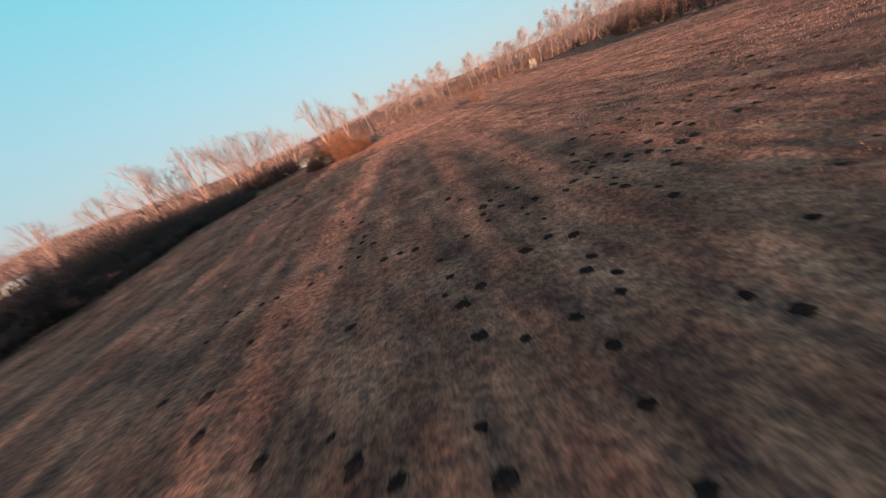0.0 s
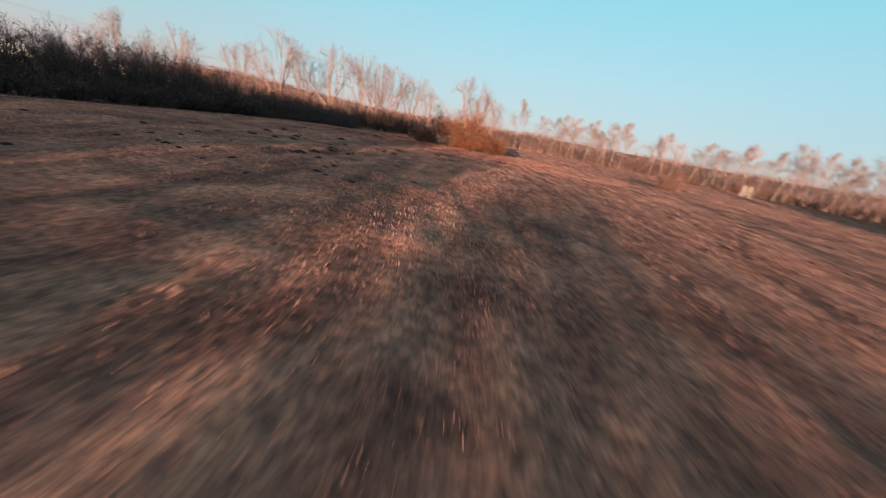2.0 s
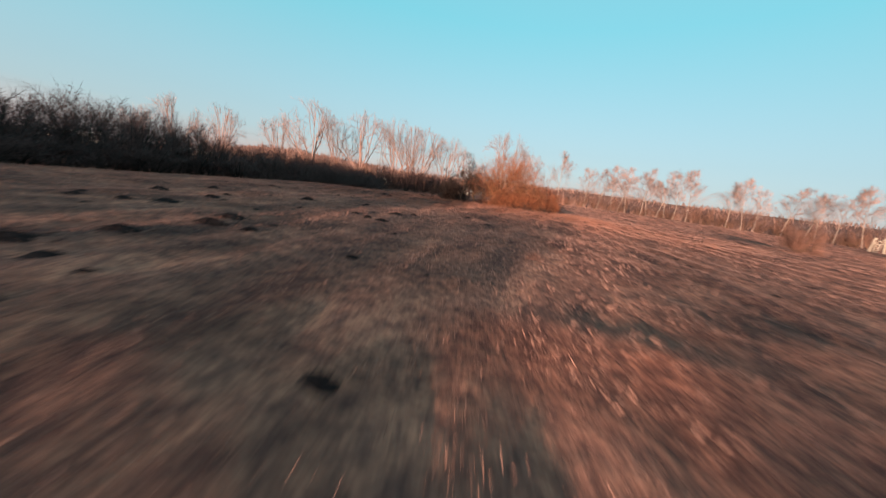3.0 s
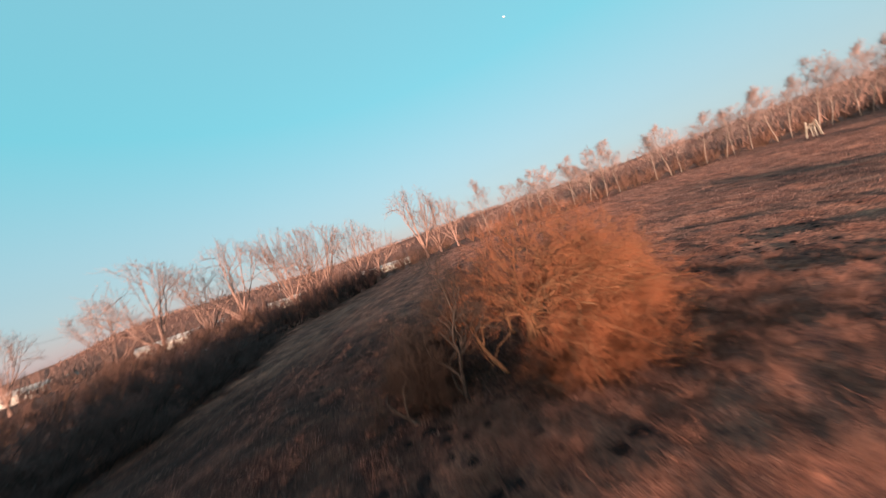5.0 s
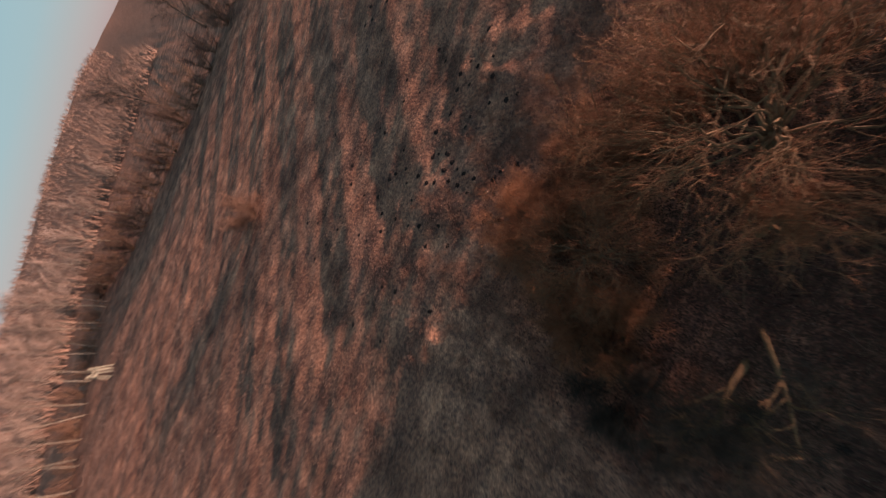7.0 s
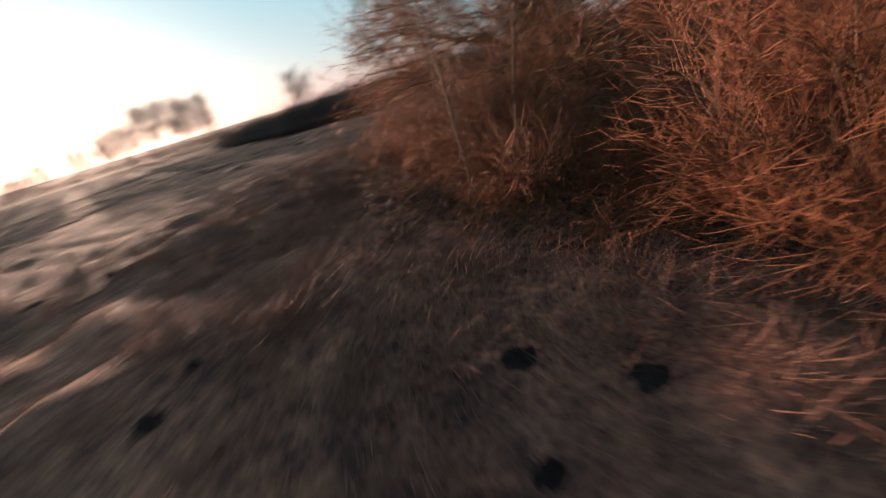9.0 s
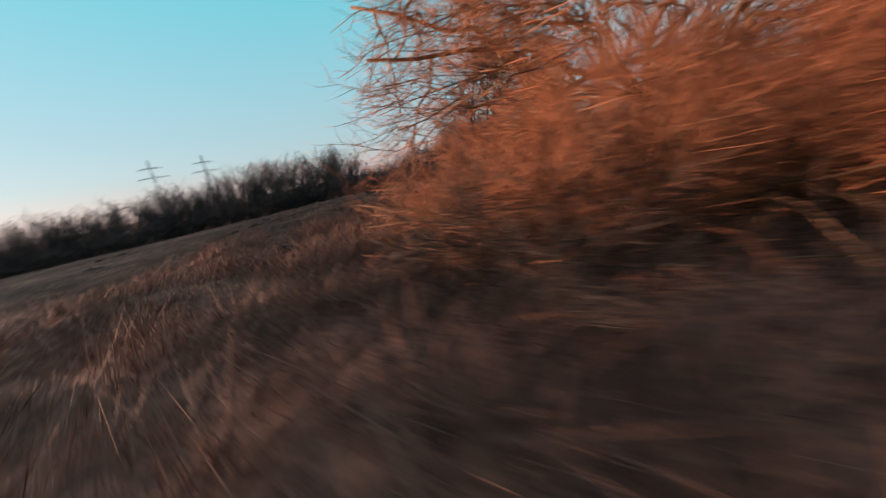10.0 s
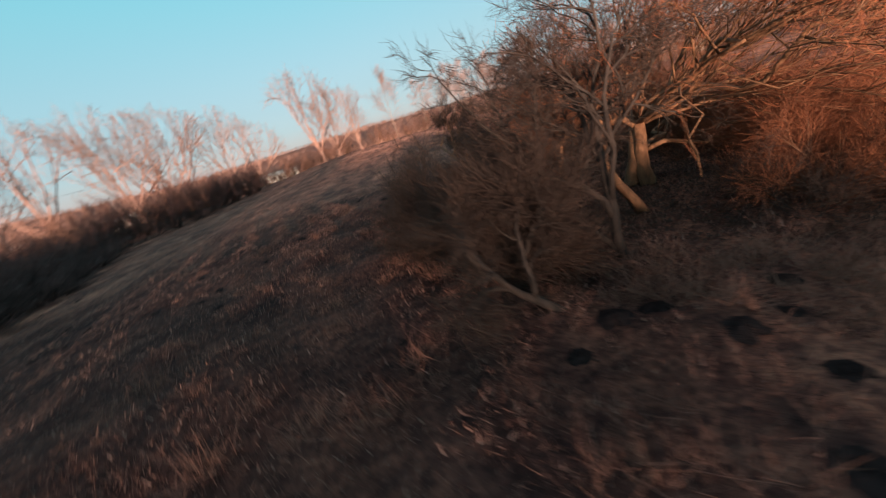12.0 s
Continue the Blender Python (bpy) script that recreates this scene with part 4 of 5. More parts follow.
def house(x, y, turn, w, d, h, roof_h, label, tiles=ROOF_TILE):
    root = new("house")
    root.matrix_basis = pose(x, y, float(land(x, y)) - 0.2, 0, 0, turn)
    tagged(root, label, "house", "houses of the far village")
    bm = bmesh.new()
    box(bm, -w / 2, -d / 2, 0, w / 2, d / 2, h)
    solid("wall", bm, WALL_WHITE, root)
    bm = bmesh.new()
    e = 0.5
    pts = [(-w / 2 - e, -d / 2 - e, h), (w / 2 + e, -d / 2 - e, h), (w / 2 + e, d / 2 + e, h), (-w / 2 - e, d / 2 + e, h), (-w / 2 - e, 0, h + roof_h), (w / 2 + e, 0, h + roof_h)]
    vs = [bm.verts.new(p) for p in pts]
    for q in ((0, 1, 5, 4), (2, 3, 4, 5), (0, 4, 3), (1, 2, 5), (3, 2, 1, 0)):
        bm.faces.new([vs[k] for k in q])
    solid("roof", bm, tiles, root)
    n = max(2, int(w / 3))
    for k in range(n):
        wx = -w / 2 + w * (k + 0.5) / n
        bm = bmesh.new()
        box(bm, wx - 0.5, -d / 2 - 0.05, 1.0, wx + 0.5, -d / 2 + 0.1, 2.3)
        solid("window", bm, DARK_GLASS, root)


for hx, hy, ht, hw, hd in ((-172, 214, 25, 11, 8), (-150, 236, 10, 12, 8), (-118, 262, 5, 10, 8), (-200, 176, 35, 11, 8), (-64, 330, 8, 12, 8), (70, 330, -10, 12, 8), (150, 300, -25, 12, 8)):
    house(hx, hy, ht, hw, hd, 3.2, 2.6, "small white rendered house with a dark tiled roof")


# the last two sheds stand in for pale strips on the far slope
for hx, hy, ht, hw, hd in ((-134, 164, 42, 15, 9), (-168, 140, 52, 20, 9), (-104, 196, 30, 13, 8), (-200, 112, 60, 16, 9), (-152, 196, 44, 24, 8), (-62, 224, 16, 26, 8)):
    house(hx, hy, ht, hw, hd, 2.8, 1.5, "long low pale shed among the far trees", WALL_WHITE)


def car(x, y, turn):
    """A small hatchback: one shaped body, glass, lamps and four wheels."""
    root = new("car")
    root.matrix_basis = pose(x, y, ground_z(x, y), 0, 0, turn)
    tagged(root, "small white car parked behind the hedge", "car")
    bm = bmesh.new()
    side = ((-2.0, 0.28), (2.0, 0.28), (2.05, 0.62), (1.95, 0.86), (1.05, 0.98), (0.45, 1.42), (-1.3, 1.45), (-1.9, 1.0), (-2.02, 0.6))
    rows = []
    for w in (-0.84, -0.80, 0.80, 0.84):
        rows.append([bm.verts.new((px, w * (0.88 if pz > 1.2 else 1.0), pz)) for px, pz in side])
    for a, b in zip(rows, rows[1:]):
        for k in range(len(side)):
            bm.faces.new((a[k], a[(k + 1) % len(side)], b[(k + 1) % len(side)], b[k]))
    bm.faces.new(rows[0][::-1])
    bm.faces.new(rows[-1])
    body = solid("body", bm, CAR_PAINT, root)
    for s in (-1, 1):
        for x0, x1 in ((-1.35, -0.45), (-0.38, 0.72)):
            bm = bmesh.new()
            box(bm, x0, s * 0.80 - 0.06, 1.0, x1 - 0.12, s * 0.80 + 0.06, 1.36)
            solid("side_window", bm, DARK_GLASS, body)
        for wx in (-1.28, 1.28):
            bm = bmesh.new()
            bmesh.ops.create_cone(bm, cap_ends=True, segments=20, radius1=0.31, radius2=0.31, depth=0.2, matrix=pose(wx, s * 0.76, 0.31, 90, 0, 0))
            wheel = solid("wheel", bm, RUBBER, root)
            bm = bmesh.new()
            bmesh.ops.create_cone(bm, cap_ends=True, segments=14, radius1=0.19, radius2=0.16, depth=0.22, matrix=pose(wx, s * 0.765, 0.31, 90, 0, 0))
            solid("rim", bm, STEEL, wheel)


car(-69, 110, 46)


def bar(bm, a, b, r):
    a, b = Vector(a), Vector(b)
    d = (b - a).normalized()
    s = d.cross(Vector((0.3, 0.5, 0.81))).normalized() * r
    t = d.cross(s)
    lo = [bm.verts.new(a + s * i + t * j) for i, j in ((1, 1), (-1, 1), (-1, -1), (1, -1))]
    hi = [bm.verts.new(b + s * i + t * j) for i, j in ((1, 1), (-1, 1), (-1, -1), (1, -1))]
    for k in range(4):
        bm.faces.new((lo[k], lo[(k + 1) % 4], hi[(k + 1) % 4], hi[k]))
    bm.faces.new(lo[::-1])
    bm.faces.new(hi)


def pylon(x, y, turn, height):
    root = new("power_pylon")
    root.matrix_basis = pose(x, y, float(land(x, y)), 0, 0, turn)
    tagged(root, "grey steel lattice power pylon with cross arms", "pylon", "power line pylons")
    bm = bmesh.new()
    half = [(0, 3.2), (0.3, 2.0), (0.6, 1.1), (0.8, 0.8), (1.0, 0.25)]
    for (u0, w0), (u1, w1) in zip(half, half[1:]):
        for i, j in ((1, 1), (-1, 1), (-1, -1), (1, -1)):
            bar(bm, (i * w0, j * w0, u0 * height), (i * w1, j * w1, u1 * height), 0.14)
            bar(bm, (i * w0, j * w0, u0 * height), (-j * w1, i * w1, u1 * height), 0.09)
    solid("mast", bm, STEEL, root)
    for u, reach in ((0.70, 0.22 * height), (0.86, 0.16 * height)):
        bm = bmesh.new()
        for j in (-0.5, 0.5):
            bar(bm, (-reach, 0, u * height), (0, j, u * height + 0.9), 0.13)
            bar(bm, (0, j, u * height + 0.9), (reach, 0, u * height), 0.13)
        bar(bm, (-reach, 0, u * height), (reach, 0, u * height), 0.13)
        solid("cross_arm", bm, STEEL, root)
        for k in (-1, -0.5, 0.5, 1):
            bm = bmesh.new()
            bar(bm, (k * reach, 0, u * height), (k * reach, 0, u * height - 1.8), 0.12)
            solid("insulator", bm, STEEL, root)


for qx, qy, qt, qh in ((-364, -200, -53, 58), (-399, -169, -53, 58), (-300, 85, 70, 40), (-205, 355, 30, 44)):
    pylon(qx, qy, qt, qh)

def cable(a, b, sag):
    """One sagging power cable between two pylons."""
    wood = Wood()
    a, b = Vector(a), Vector(b)
    pts = [a.lerp(b, k / 14) - Vector((0, 0, sag * (1 - (k / 7 - 1) ** 2))) for k in range(15)]
    wood.tube(pts, [0.018] * 15, 4)
    tagged(new("power_cable", wood.mesh("power_cable", STEEL)), "thin grey power cable hung between the pylons", "cable", "power line cables")


for (ax, ay, ah), (bx, by, bh) in (((-399, -169, 58), (-300, 85, 40)), ((-300, 85, 40), (-205, 355, 44))):
    for off in (-8.0, -4.0, 4.0, 8.0):
        cable((ax + off, ay, float(land(ax, ay)) + ah * 0.70 - 1.8), (bx + off, by, float(land(bx, by)) + bh * 0.70 - 1.8), 5.0)


def hunting_stand(x, y, turn):
    """A raised timber seat on four splayed legs with a ladder."""
    root = new("hunting_stand")
    root.matrix_basis = pose(x, y, ground_z(x, y) - 0.05, 0, 0, turn)
    tagged(root, "small pale timber hunting stand on splayed legs by the birches", "hunting stand")
    for i, j in ((1, 1), (-1, 1), (-1, -1), (1, -1)):
        bm = bmesh.new()
        bar(bm, (i * 0.95, j * 0.95, 0), (i * 0.6, j * 0.6, 3.0), 0.07)
        solid("leg", bm, PALE_TIMBER, root)
        bm = bmesh.new()
        bar(bm, (i * 0.6, j * 0.6, 1.9), (-j * 0.6, i * 0.6, 2.8), 0.05)
        solid("rail", bm, PALE_TIMBER, root)
    bm = bmesh.new()
    box(bm, -0.75, -0.75, 1.8, 0.75, 0.75, 1.9)
    solid("platform", bm, PALE_TIMBER, root)
    bm = bmesh.new()
    box(bm, -0.6, 0.25, 2.2, 0.6, 0.6, 2.26)
    solid("seat", bm, PALE_TIMBER, root)
    ladder = None
    for s in (-0.25, 0.25):
        bm = bmesh.new()
        bar(bm, (s, -1.7, 0), (s, -0.75, 1.9), 0.05)
        ladder = solid("ladder_rail", bm, PALE_TIMBER, root)
    for k in range(5):
        bm = bmesh.new()
        u = (k + 0.7) / 5.5
        bar(bm, (-0.3, -1.7 + 0.95 * u, 1.9 * u), (0.3, -1.7 + 0.95 * u, 1.9 * u), 0.035)
        solid("rung", bm, PALE_TIMBER, root)


hunting_stand(53, 122, -40)

bm = bmesh.new()
bmesh.ops.create_icosphere(bm, subdivisions=3, radius=7)
me = bpy.data.meshes.new("moon")
bm.to_mesh(me)
bm.free()
me.materials.append(MOON_ROCK)
me.polygons.foreach_set("use_smooth", np.ones(len(me.polygons), bool))
moon = tagged(new("moon", me), "pale full moon in the daytime sky", "moon", kind="structure")
MOON_AZ, MOON_EL = radians(15.0), radians(28.0)
moon.location = Vector((math.sin(MOON_AZ) * math.cos(MOON_EL), math.cos(MOON_AZ) * math.cos(MOON_EL), math.sin(MOON_EL))) * 3000

# ---- molehills ----
def molehill_mesh(seed):
    rng = random.Random(seed)
    bm = bmesh.new()
    rings, sides = 5, 18
    top = bm.verts.new((0, 0, 0.125))
    rows = []
    for r in range(1, rings + 1):
        u = r / rings
        row = []
        for s in range(sides):
            w = 2 * math.pi * s / sides
            rad = 0.19 * u * (1 + 0.42 * noise.noise(Vector((math.cos(w) * 1.1, math.sin(w) * 1.1, seed * 3.1))) + 0.25 * noise.noise(Vector((math.cos(w) * 3.1, math.sin(w) * 3.1, seed * 1.7))))
            z = 0.125 * (math.cos(u * math.pi) + 1) / 2 + rng.uniform(-0.014, 0.014) * (1 - 0.5 * u) - 0.035 * (r == rings)
            row.append(bm.verts.new((math.cos(w) * rad + rng.uniform(-0.008, 0.008), math.sin(w) * rad + rng.uniform(-0.008, 0.008), z)))
        rows.append(row)
    for s in range(sides):
        bm.faces.new((top, rows[0][s], rows[0][(s + 1) % sides]))
        for a, b in zip(rows, rows[1:]):
            bm.faces.new((a[s], b[s], b[(s + 1) % sides], a[(s + 1) % sides]))
    for k in range(22):
        w, d, q = rng.uniform(0, 6.28), rng.uniform(0.10, 0.30), rng.uniform(0.008, 0.026)
        c = Vector((math.cos(w) * d, math.sin(w) * d, 0.01 + max(0, 0.10 * (1 - d / 0.19))))
        vs = [bm.verts.new(c + Vector(p) * q) for p in ((1, 0.1, 0), (-0.9, 0.4, 0.1), (0.1, -1, -0.1), (0.05, 0.1, 1), (0, 0.8, -0.4))]
        for t in ((0, 3, 4), (4, 3, 1), (1, 3, 2), (2, 3, 0), (0, 4, 2), (4, 1, 2)):
            bm.faces.new([vs[i] for i in t])
    me = bpy.data.meshes.new("molehill")
    bm.to_mesh(me)
    bm.free()
    me.materials.append(SOIL)
    return me


MOLES = [molehill_mesh(k) for k in range(7)]
rng_mole = random.Random(21)
placed = []


def molehill(x, y, size):
    if any((x - a) ** 2 + (y - b) ** 2 < 0.16 for a, b in placed):
        return
    placed.append((x, y))
    ob = new("molehill", rng_mole.choice(MOLES))
    s = size * rng_mole.uniform(0.75, 1.2)
    ob.matrix_basis = pose(x, y, ground_z(x, y) - 0.012, 0, 0, rng_mole.uniform(0, 360)) @ Matrix.Diagonal((s, s * rng_mole.uniform(0.8, 1.1), s * rng_mole.uniform(0.35, 0.55), 1))
    tagged(ob, "small dark molehill of crumbly soil on the meadow", "molehill", "molehills on the meadow")


FIRST = (-0.2, 9.3, -0.1, 8.0, -0.4, 7.1, 0.5, 6.9, 2.0, 7.7, 3.3, 7.5, 3.0, 6.3, 2.6, 5.8, 3.0, 5.4, -0.1, 6.4, -3.0, 7.5, -5.3, 9.0, -6.4, 8.9, -8.6, 10.3, -8.4, 11.4,
         -8.0, 11.7, -7.0, 11.6, -6.4, 11.5, -5.0, 11.4, -3.9, 12.0, -3.2, 12.3, -2.6, 13.2, -2.1, 11.1, -1.5, 11.1, -0.9, 11.0, 0.9, 10.3, 1.9, 10.9, 1.9, 11.6, -3.8, 15.5,
         3.0, 10.0, 3.1, 10.7, 3.2, 9.2, 2.8, 8.0, 6.0, 7.4, 6.2, 8.2, 5.7, 9.5, 7.5, 9.1, -11.7, 13.8, -3.1, 14.7, -3.4, 17.0, 1.2, 15.2, 1.6, 14.2, 6.3, 12.9, 6.9, 14.0)
EAST_FIELD = ((6.8, 72.8), (5.1, 73.0), (3.8, 72.7), (2.7, 73.4), (1.2, 73.2), (0.1, 73.2), (-0.6, 72.9), (3.7, 75.2), (2.1, 74.3), (1.6, 74.1), (2.9, 75.2), (-1.8, 72.4),
              (3.2, 71.4), (2.9, 71.0), (-0.7, 69.9), (-0.9, 69.4), (-0.4, 69.1), (0.2, 69.2), (1.6, 71.2), (0.6, 71.9), (7.0, 77.2), (7.6, 78.6), (8.6, 78.6), (8.6, 75.6),
              (9.0, 76.4), (10.3, 76.9), (8.8, 74.5), (-0.8, 67.1), (0.5, 67.1), (0.8, 65.9), (2.8, 64.4), (3.8, 66.3), (4.7, 67.0), (0.7, 64.5), (1.0, 65.1), (-1.2, 65.1),
              (5.4, 69.0), (7.4, 69.8), (7.2, 70.8), (-1.5, 79.1), (-3.7, 76.0), (0.0, 76.7), (0.9, 79.6), (-1.1, 76.4), (-1.7, 73.6), (-3.0, 73.0), (11.3, 87.9), (11.8, 89.5),
              (17.0, 87.2), (-3.6, 69.5), (-3.8, 69.1), (-4.1, 70.1), (-4.4, 68.6), (-4.6, 69.5), (-0.8, 67.6), (0.1, 65.6), (-0.6, 64.2), (-1.5, 66.3), (-0.0, 64.7), (0.3, 62.9),
              (-1.5, 69.6), (-2.0, 69.7), (-2.6, 69.7), (-1.2, 70.3), (-1.9, 70.3), (-2.6, 70.5), (0.5, 69.5), (1.0, 68.2), (3.0, 69.6), (5.4, 65.7), (2.1, 70.5), (0.1, 70.8),
              (0.8, 70.6), (-0.5, 70.6), (3.8, 63.8), (4.0, 59.1), (3.1, 59.2), (0.6, 58.0), (-1.1, 60.0), (-0.1, 60.6), (-1.9, 60.0), (-3.0, 60.3), (-4.3, 70.9), (-4.8, 71.0),
              (-4.1, 71.3), (-3.0, 65.8), (-2.5, 66.1))
WEST_FIELD = ((-12.5, 59.6), (-11.2, 60.1), (-10.7, 60.4), (-13.7, 59.9), (-14.7, 61.2), (-16.7, 59.8), (-16.3, 60.1), (-18.4, 56.1), (-17.5, 55.3), (-17.6, 55.8), (-16.5, 55.4), (-16.1, 62.4),
              (-15.3, 60.7), (-15.5, 61.3), (-15.0, 60.9), (-14.3, 61.2), (-16.3, 59.7), (-15.4, 60.2), (-13.7, 60.3), (-13.3, 60.0), (-12.6, 61.2), (-15.5, 62.6), (-14.9, 61.8), (-16.3, 60.6),
              (-14.2, 60.9), (-15.0, 60.2), (-25.6, 70.5), (-25.4, 70.9), (-26.5, 69.6), (-28.5, 72.2), (-30.2, 73.5), (-26.5, 70.5), (-27.0, 69.3), (-34.6, 78.3), (-35.4, 81.0), (-32.6, 78.0),
              (-18.4, 76.3), (-18.8, 76.2), (-19.4, 77.3), (-16.1, 63.6), (-17.7, 63.7), (-15.0, 62.5), (-14.4, 61.8), (-13.8, 62.2))
MORE = (2.1, 12.3, 2.6, 11.6, 3.0, 11.7, 3.7, 10.9, 2.5, 12.7, 3.7, 12.7, 8.0, 15.9, -3.2, 14.0, -3.7, 13.7, -4.8, 18.6, -4.8, 19.2, -4.4, 17.6, 13.6, 15.2, 12.7, 14.3, 19.6, 17.8, 17.1, 23.0,
        -16.7, 31.6, -16.3, 32.5, -13.0, 33.8, -17.1, 34.0, -15.0, 33.8, -10.1, 29.6, -12.3, 30.0)
RIGHT = ((4.7, 10.6), (6.7, 12.7), (6.6, 12.1), (6.3, 11.6), (5.9, 11.3), (5.3, 11.0), (5.8, 10.5), (6.1, 10.0), (7.2, 10.9), (7.6, 11.3), (8.0, 10.8), (8.2, 10.2),
         (9.1, 10.5), (9.5, 10.5), (9.1, 9.7), (8.6, 9.4), (5.8, 9.0), (9.3, 17.0), (8.5, 15.0), (8.8, 14.4), (9.2, 13.9), (10.5, 14.6), (9.6, 13.3), (10.2, 13.0),
         (10.4, 12.3), (10.4, 11.6), (11.2, 12.7), (13.3, 17.1), (14.0, 15.6), (12.5, 14.0), (17.8, 20.8), (15.4, 20.0), (19.4, 17.7), (17.5, 16.7), (14.3, 12.7), (14.1, 12.0),
         (11.8, 11.1), (12.3, 11.0), (16.5, 17.6), (16.7, 17.0), (17.7, 15.7), (17.1, 14.7), (16.1, 13.5), (16.3, 15.1), (13.3, 13.5), (13.4, 12.9))
FRONT = (-4.2, 4.3, -2.9, 4.2, -2.4, 3.5, -1.8, 3.0, -0.5, 3.3, -0.4, 2.5, 0.0, 5.1, 0.7, 4.6, 1.8, 3.7, 1.6, 2.7, 0.5, 7.0, 1.7, 4.6, 2.7, 4.8, 1.4, 1.7,
         4.2, 3.1, 4.0, 3.7, 6.4, 4.7, 8.4, 5.7, 10.0, 6.3, -6.1, 5.6, -8.1, 7.4, -6.6, 6.9)
for row, size in ((FIRST, 1.05), (MORE, 1.05), (FRONT, 1.0)):
    for mx, my in zip(row[::2], row[1::2]):
        molehill(mx, my, size)
for field, size in ((RIGHT, 1.0), (EAST_FIELD, 0.85), (WEST_FIELD, 0.95)):
    for mx, my in field:
        molehill(mx, my, size * (rng_mole.uniform(0.7, 1.7) if my < 64 and mx < -10 else 1.0))
# broad spread heaps where the moles have dug most
for mx, my in ((-17.2, 37.6), (-19.1, 40.7), (-19.8, 43.3), (-17.5, 41.6), (-15.6, 38.9), (-16.4, 38.3), (-13.0, 39.0), (-12.5, 38.1), (-11.5, 38.4), (-11.0, 34.8), (-12.0, 34.8),
               (-12.2, 36.2), (-11.8, 44.0), (-11.5, 45.8), (-11.3, 47.2), (-18.1, 50.1), (-21.7, 48.2), (-16.2, 45.4), (-10.9, 43.6), (-14.2, 47.5), (-9.5, 50.5), (-7.8, 48.2)):
    molehill(mx, my, rng_mole.uniform(1.3, 2.2))
far_hills = []
for cx, cy, n, spread in ((6, 13, 6, 1.6), (8, 16, 6, 2.0), (13, 15, 7, 2.2), (18, 19, 9, 3.0), (24, 28, 13, 4.5), (13, 24, 11, 3.5), (10, 38, 9, 3.0), (20, 42, 8, 3.5), (22, 17, 9, 3.5), (-13, 31, 8, 2.5),
                          (-16, 33, 8, 2.5), (-8, 36, 8, 2.6), (-14, 42, 9, 3.0), (-18, 50, 7, 3.0), (2, 47, 5, 2.0), (7, 55, 6, 2.5), (8, 70, 6, 2.5),
                          (-23, 70, 7, 1.6), (-16.6, 72.6, 4, 0.7), (-20, 55, 6, 2.0), (14, 62, 6, 2.5), (9, 60, 7, 2.6), (30, 24, 8, 3.0), (-7, 20, 3, 1.2), (-4.7, 18.6, 3, 0.5)):
    for k in range(n):
        x, y, size = rng_mole.gauss(cx, spread), rng_mole.gauss(cy, spread), rng_mole.uniform(0.7, 1.2)
        if any((x - a) ** 2 + (y - b) ** 2 < 0.2 for a, b in placed):
            continue
        placed.append((x, y))
        far_hills.append((x, y, size, rng_mole.choice(MOLES)))
verts, faces = [], []
for x, y, size, me in far_hills:
    base, z = len(verts), ground_z(x, y) - 0.012
    verts += [(x + v.co.x * size, y + v.co.y * size, z + v.co.z * size * 0.45) for v in me.vertices]
    faces += [tuple(base + i for i in p.vertices) for p in me.polygons]
tagged(new("far_molehills", mesh_from("far_molehills", verts, faces, SOIL)), "dark molehills strewn over the open meadow", "molehills", kind="stuff")


# ---- grass ----
def cell(x, y):
    return np.floor(x / 0.12).astype(np.int64) * 100003 + np.floor(y / 0.12).astype(np.int64)


SOIL_CELLS = np.array([int(cell(np.asarray(mx + 0.12 * i), np.asarray(my + 0.12 * j))) for mx, my in placed for i in range(-2, 3) for j in range(-2, 3) if i * i + j * j < 7])


def clear_of_soil(x, y):
    """Where no molehill lies."""
    return ~np.isin(cell(x, y), SOIL_CELLS)


def blades(name, x, y, height, width, seed, lean=0.5, mat=STRAW):
    """Single tapering blades, each a leaning sliver."""
    rng = np.random.default_rng(seed)
    keep = clear_of_soil(x, y)
    x, y, height, width = x[keep], y[keep], height[keep], width[keep]
    n = len(x)
    z = land(x, y) + relief(x, y) - 0.01
    a = rng.uniform(0, 2 * np.pi, n)
    t = rng.uniform(0, 2 * np.pi, n)
    k = rng.uniform(0.05, lean, n) * height
    side = np.stack([np.cos(a), np.sin(a), 0 * a], -1) * (width / 2)[:, None]
    foot = np.stack([x, y, z], -1)
    tip = foot + np.stack([np.cos(t) * k, np.sin(t) * k, height], -1)
    v = np.stack([foot - side, foot + side, tip], 1)
    me = bpy.data.meshes.new(name)
    me.vertices.add(n * 3)
    me.vertices.foreach_set("co", v.astype(np.float32).ravel())
    me.loops.add(n * 3)
    me.loops.foreach_set("vertex_index", np.arange(n * 3, dtype=np.int32))
    me.polygons.add(n)
    me.polygons.foreach_set("loop_start", np.arange(n, dtype=np.int32) * 3)
    me.materials.append(mat)
    me.update()
    return me


def scatter(count, low, high, seed, tuft, spread):
    rng = np.random.default_rng(seed)
    cx, cy = rng.uniform(low[0], high[0], count), rng.uniform(low[1], high[1], count)
    keep = rng.random(count) < 0.25 + 1.1 * value_noise(cx / 2.2, cy / 2.2, 11)
    cx, cy = cx[keep], cy[keep]
    x = np.repeat(cx, tuft) + rng.normal(0, spread, len(cx) * tuft)
    y = np.repeat(cy, tuft) + rng.normal(0, spread, len(cx) * tuft)
    return x, y, rng


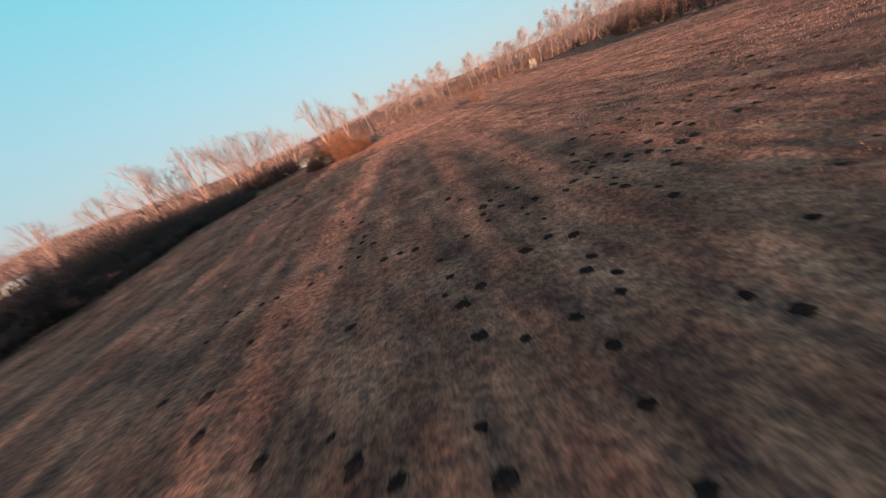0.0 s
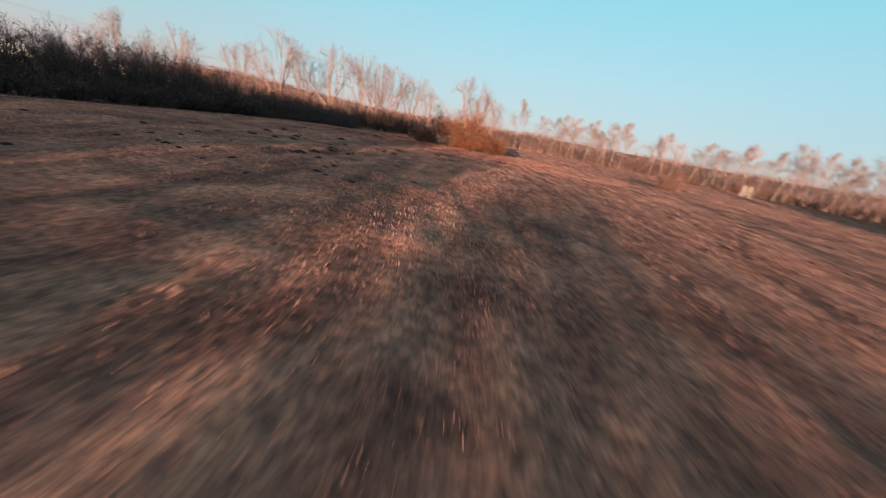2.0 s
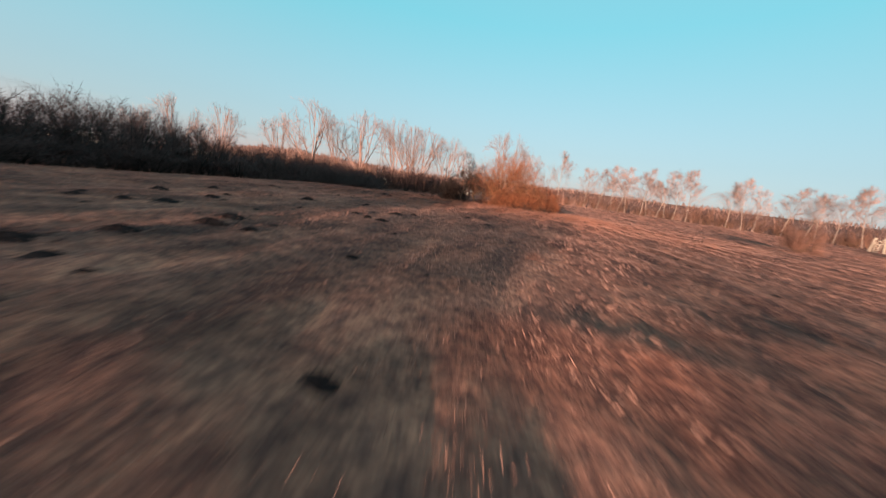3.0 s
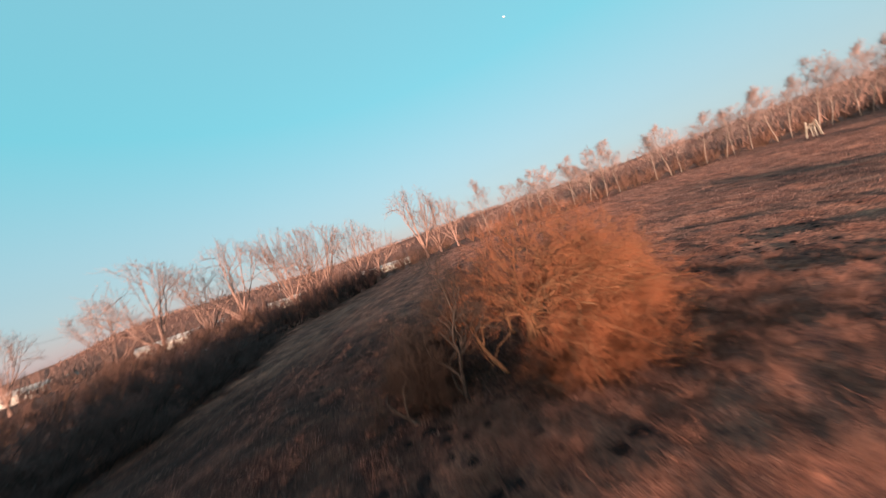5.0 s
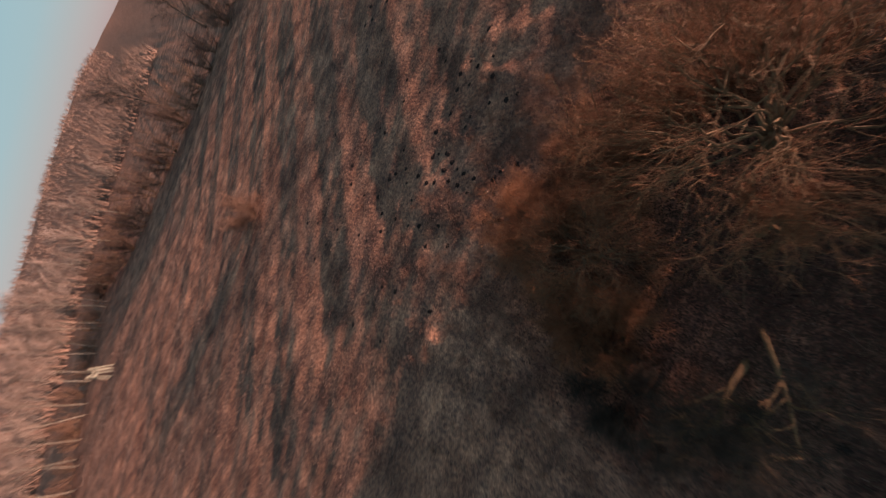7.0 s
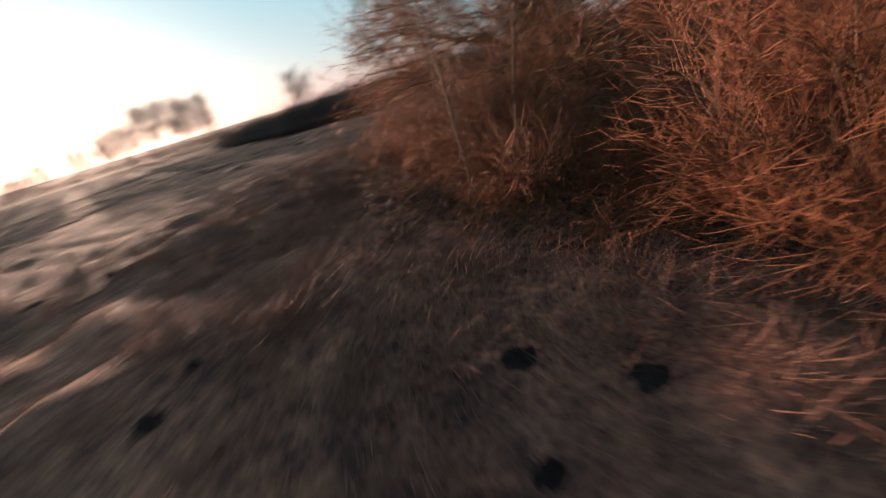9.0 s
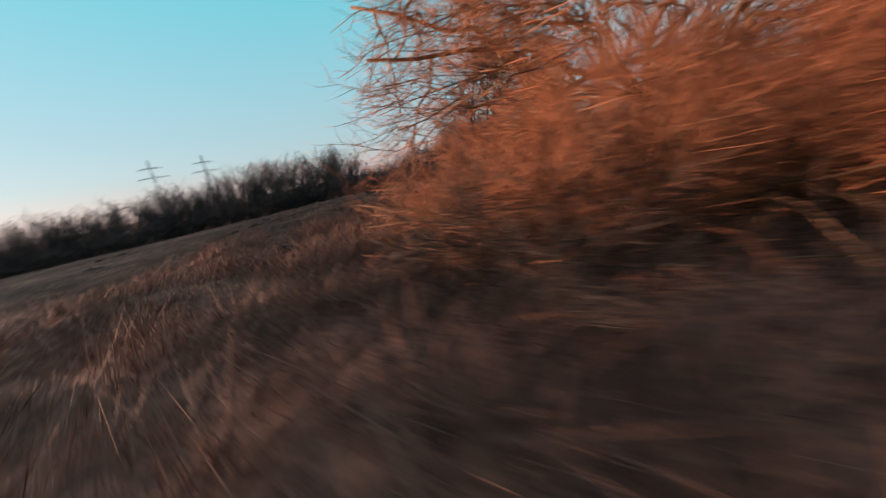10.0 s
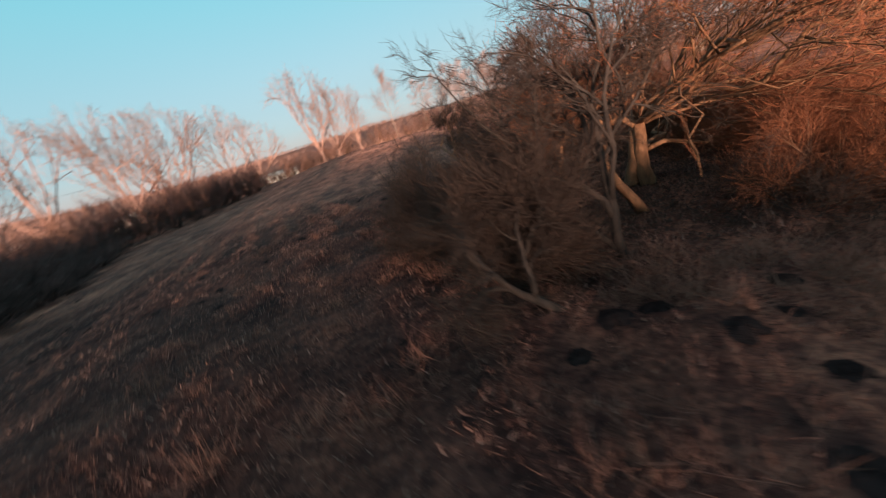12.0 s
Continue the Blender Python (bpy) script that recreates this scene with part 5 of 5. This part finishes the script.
gx, gy, grng = scatter(105000, (-26, 2), (22, 84), 31, 6, 0.07)
tagged(new("meadow_grass", blades("meadow_grass", gx, gy, grng.uniform(0.03, 0.085, len(gx)), grng.uniform(0.005, 0.0095, len(gx)), 32, 0.9)),
       "short dry straw-coloured grass of the mown meadow", "grass", kind="stuff")
gx, gy, grng = scatter(100000, (-34, 16), (58, 140), 35, 4, 0.12)
tagged(new("far_meadow_grass", blades("far_meadow_grass", gx, gy, grng.uniform(0.05, 0.13, len(gx)), grng.uniform(0.012, 0.028, len(gx)), 36, 0.8)),
       "dry grass of the open meadow towards the birches", "grass", kind="stuff")
gx, gy, grng = scatter(14000, (-22, 53), (4, 77), 33, 7, 0.07)
tagged(new("rough_grass", blades("rough_grass", gx, gy, grng.uniform(0.04, 0.115, len(gx)), grng.uniform(0.006, 0.011, len(gx)), 34, 1.6, TUFT)),
       "longer rough dead grass round the thicket", "grass", kind="stuff")


def tussocks(count, seed):
    """Knee-high-at-most clumps of dead grass round the edge of the thicket, in one mesh."""
    rng = np.random.default_rng(seed)
    a, d = rng.uniform(0, 2 * np.pi, count), 5.2 + rng.gamma(1.8, 1.6, count)
    cx, cy = -10.7 + np.cos(a) * d * 0.95, 67.5 + np.sin(a) * d
    keep = (cx > -15.0) | (rng.random(count) < 0.2)
    cx, cy = cx[keep], cy[keep]
    count, n = len(cx), 64
    wide = np.repeat(rng.uniform(0.07, 0.20, count), n)
    x = np.repeat(cx, n) + rng.normal(0, 1, count * n) * wide
    y = np.repeat(cy, n) + rng.normal(0, 0.8, count * n) * wide
    h = np.repeat(rng.gamma(3.0, 0.07, count).clip(0.08, 0.42), n) * rng.uniform(0.5, 1.1, count * n)
    me = blades("grass_tussocks", x, y, h, rng.uniform(0.006, 0.012, count * n), seed + 1, 2.0, TUFT)
    tagged(new("grass_tussocks", me), "shaggy dead grass tussocks round the thicket", "grass", kind="stuff")


tussocks(2300, 61)


def stalks(count, seed):
    rng = random.Random(seed)
    wood = Wood()
    for k in range(count):
        a, d = rng.uniform(0, 6.283), rng.uniform(2.6, 5.4)
        x, y = -10.7 + math.cos(a) * d * 0.95, 67.5 + math.sin(a) * d
        wood.twigs.append((x, y, ground_z(x, y), rng.gauss(0, 0.45), rng.gauss(0, 0.45), 1.0, rng.uniform(0.3, 0.65), 0.003))
    tagged(new("dry_stalks", wood.twig_mesh("dry_stalks", STRAW, seed, 0.3)), "thin pale dead plant stalks among the brambles", "stalks", kind="stuff")


stalks(420, 63)


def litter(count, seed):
    """Dead leaves strewn under the thicket, dark enough to paint in its shade."""
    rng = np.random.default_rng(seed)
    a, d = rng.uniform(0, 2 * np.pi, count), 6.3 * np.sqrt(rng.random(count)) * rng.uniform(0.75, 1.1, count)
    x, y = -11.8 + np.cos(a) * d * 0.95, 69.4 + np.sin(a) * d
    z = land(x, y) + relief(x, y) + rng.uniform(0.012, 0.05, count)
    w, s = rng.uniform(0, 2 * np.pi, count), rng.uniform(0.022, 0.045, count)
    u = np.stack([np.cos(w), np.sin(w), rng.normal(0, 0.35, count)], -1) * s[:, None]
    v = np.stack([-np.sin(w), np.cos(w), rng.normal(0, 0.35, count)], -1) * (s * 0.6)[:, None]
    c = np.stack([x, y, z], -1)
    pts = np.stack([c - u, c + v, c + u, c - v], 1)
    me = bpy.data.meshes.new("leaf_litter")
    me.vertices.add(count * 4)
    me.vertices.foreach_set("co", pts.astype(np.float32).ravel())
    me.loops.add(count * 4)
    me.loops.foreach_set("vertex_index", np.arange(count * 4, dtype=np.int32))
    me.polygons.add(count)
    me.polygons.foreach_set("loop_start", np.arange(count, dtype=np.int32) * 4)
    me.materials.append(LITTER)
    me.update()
    tagged(new("leaf_litter", me), "dead leaves strewn under the thicket, coloured dark for its shade", "leaves", kind="stuff")


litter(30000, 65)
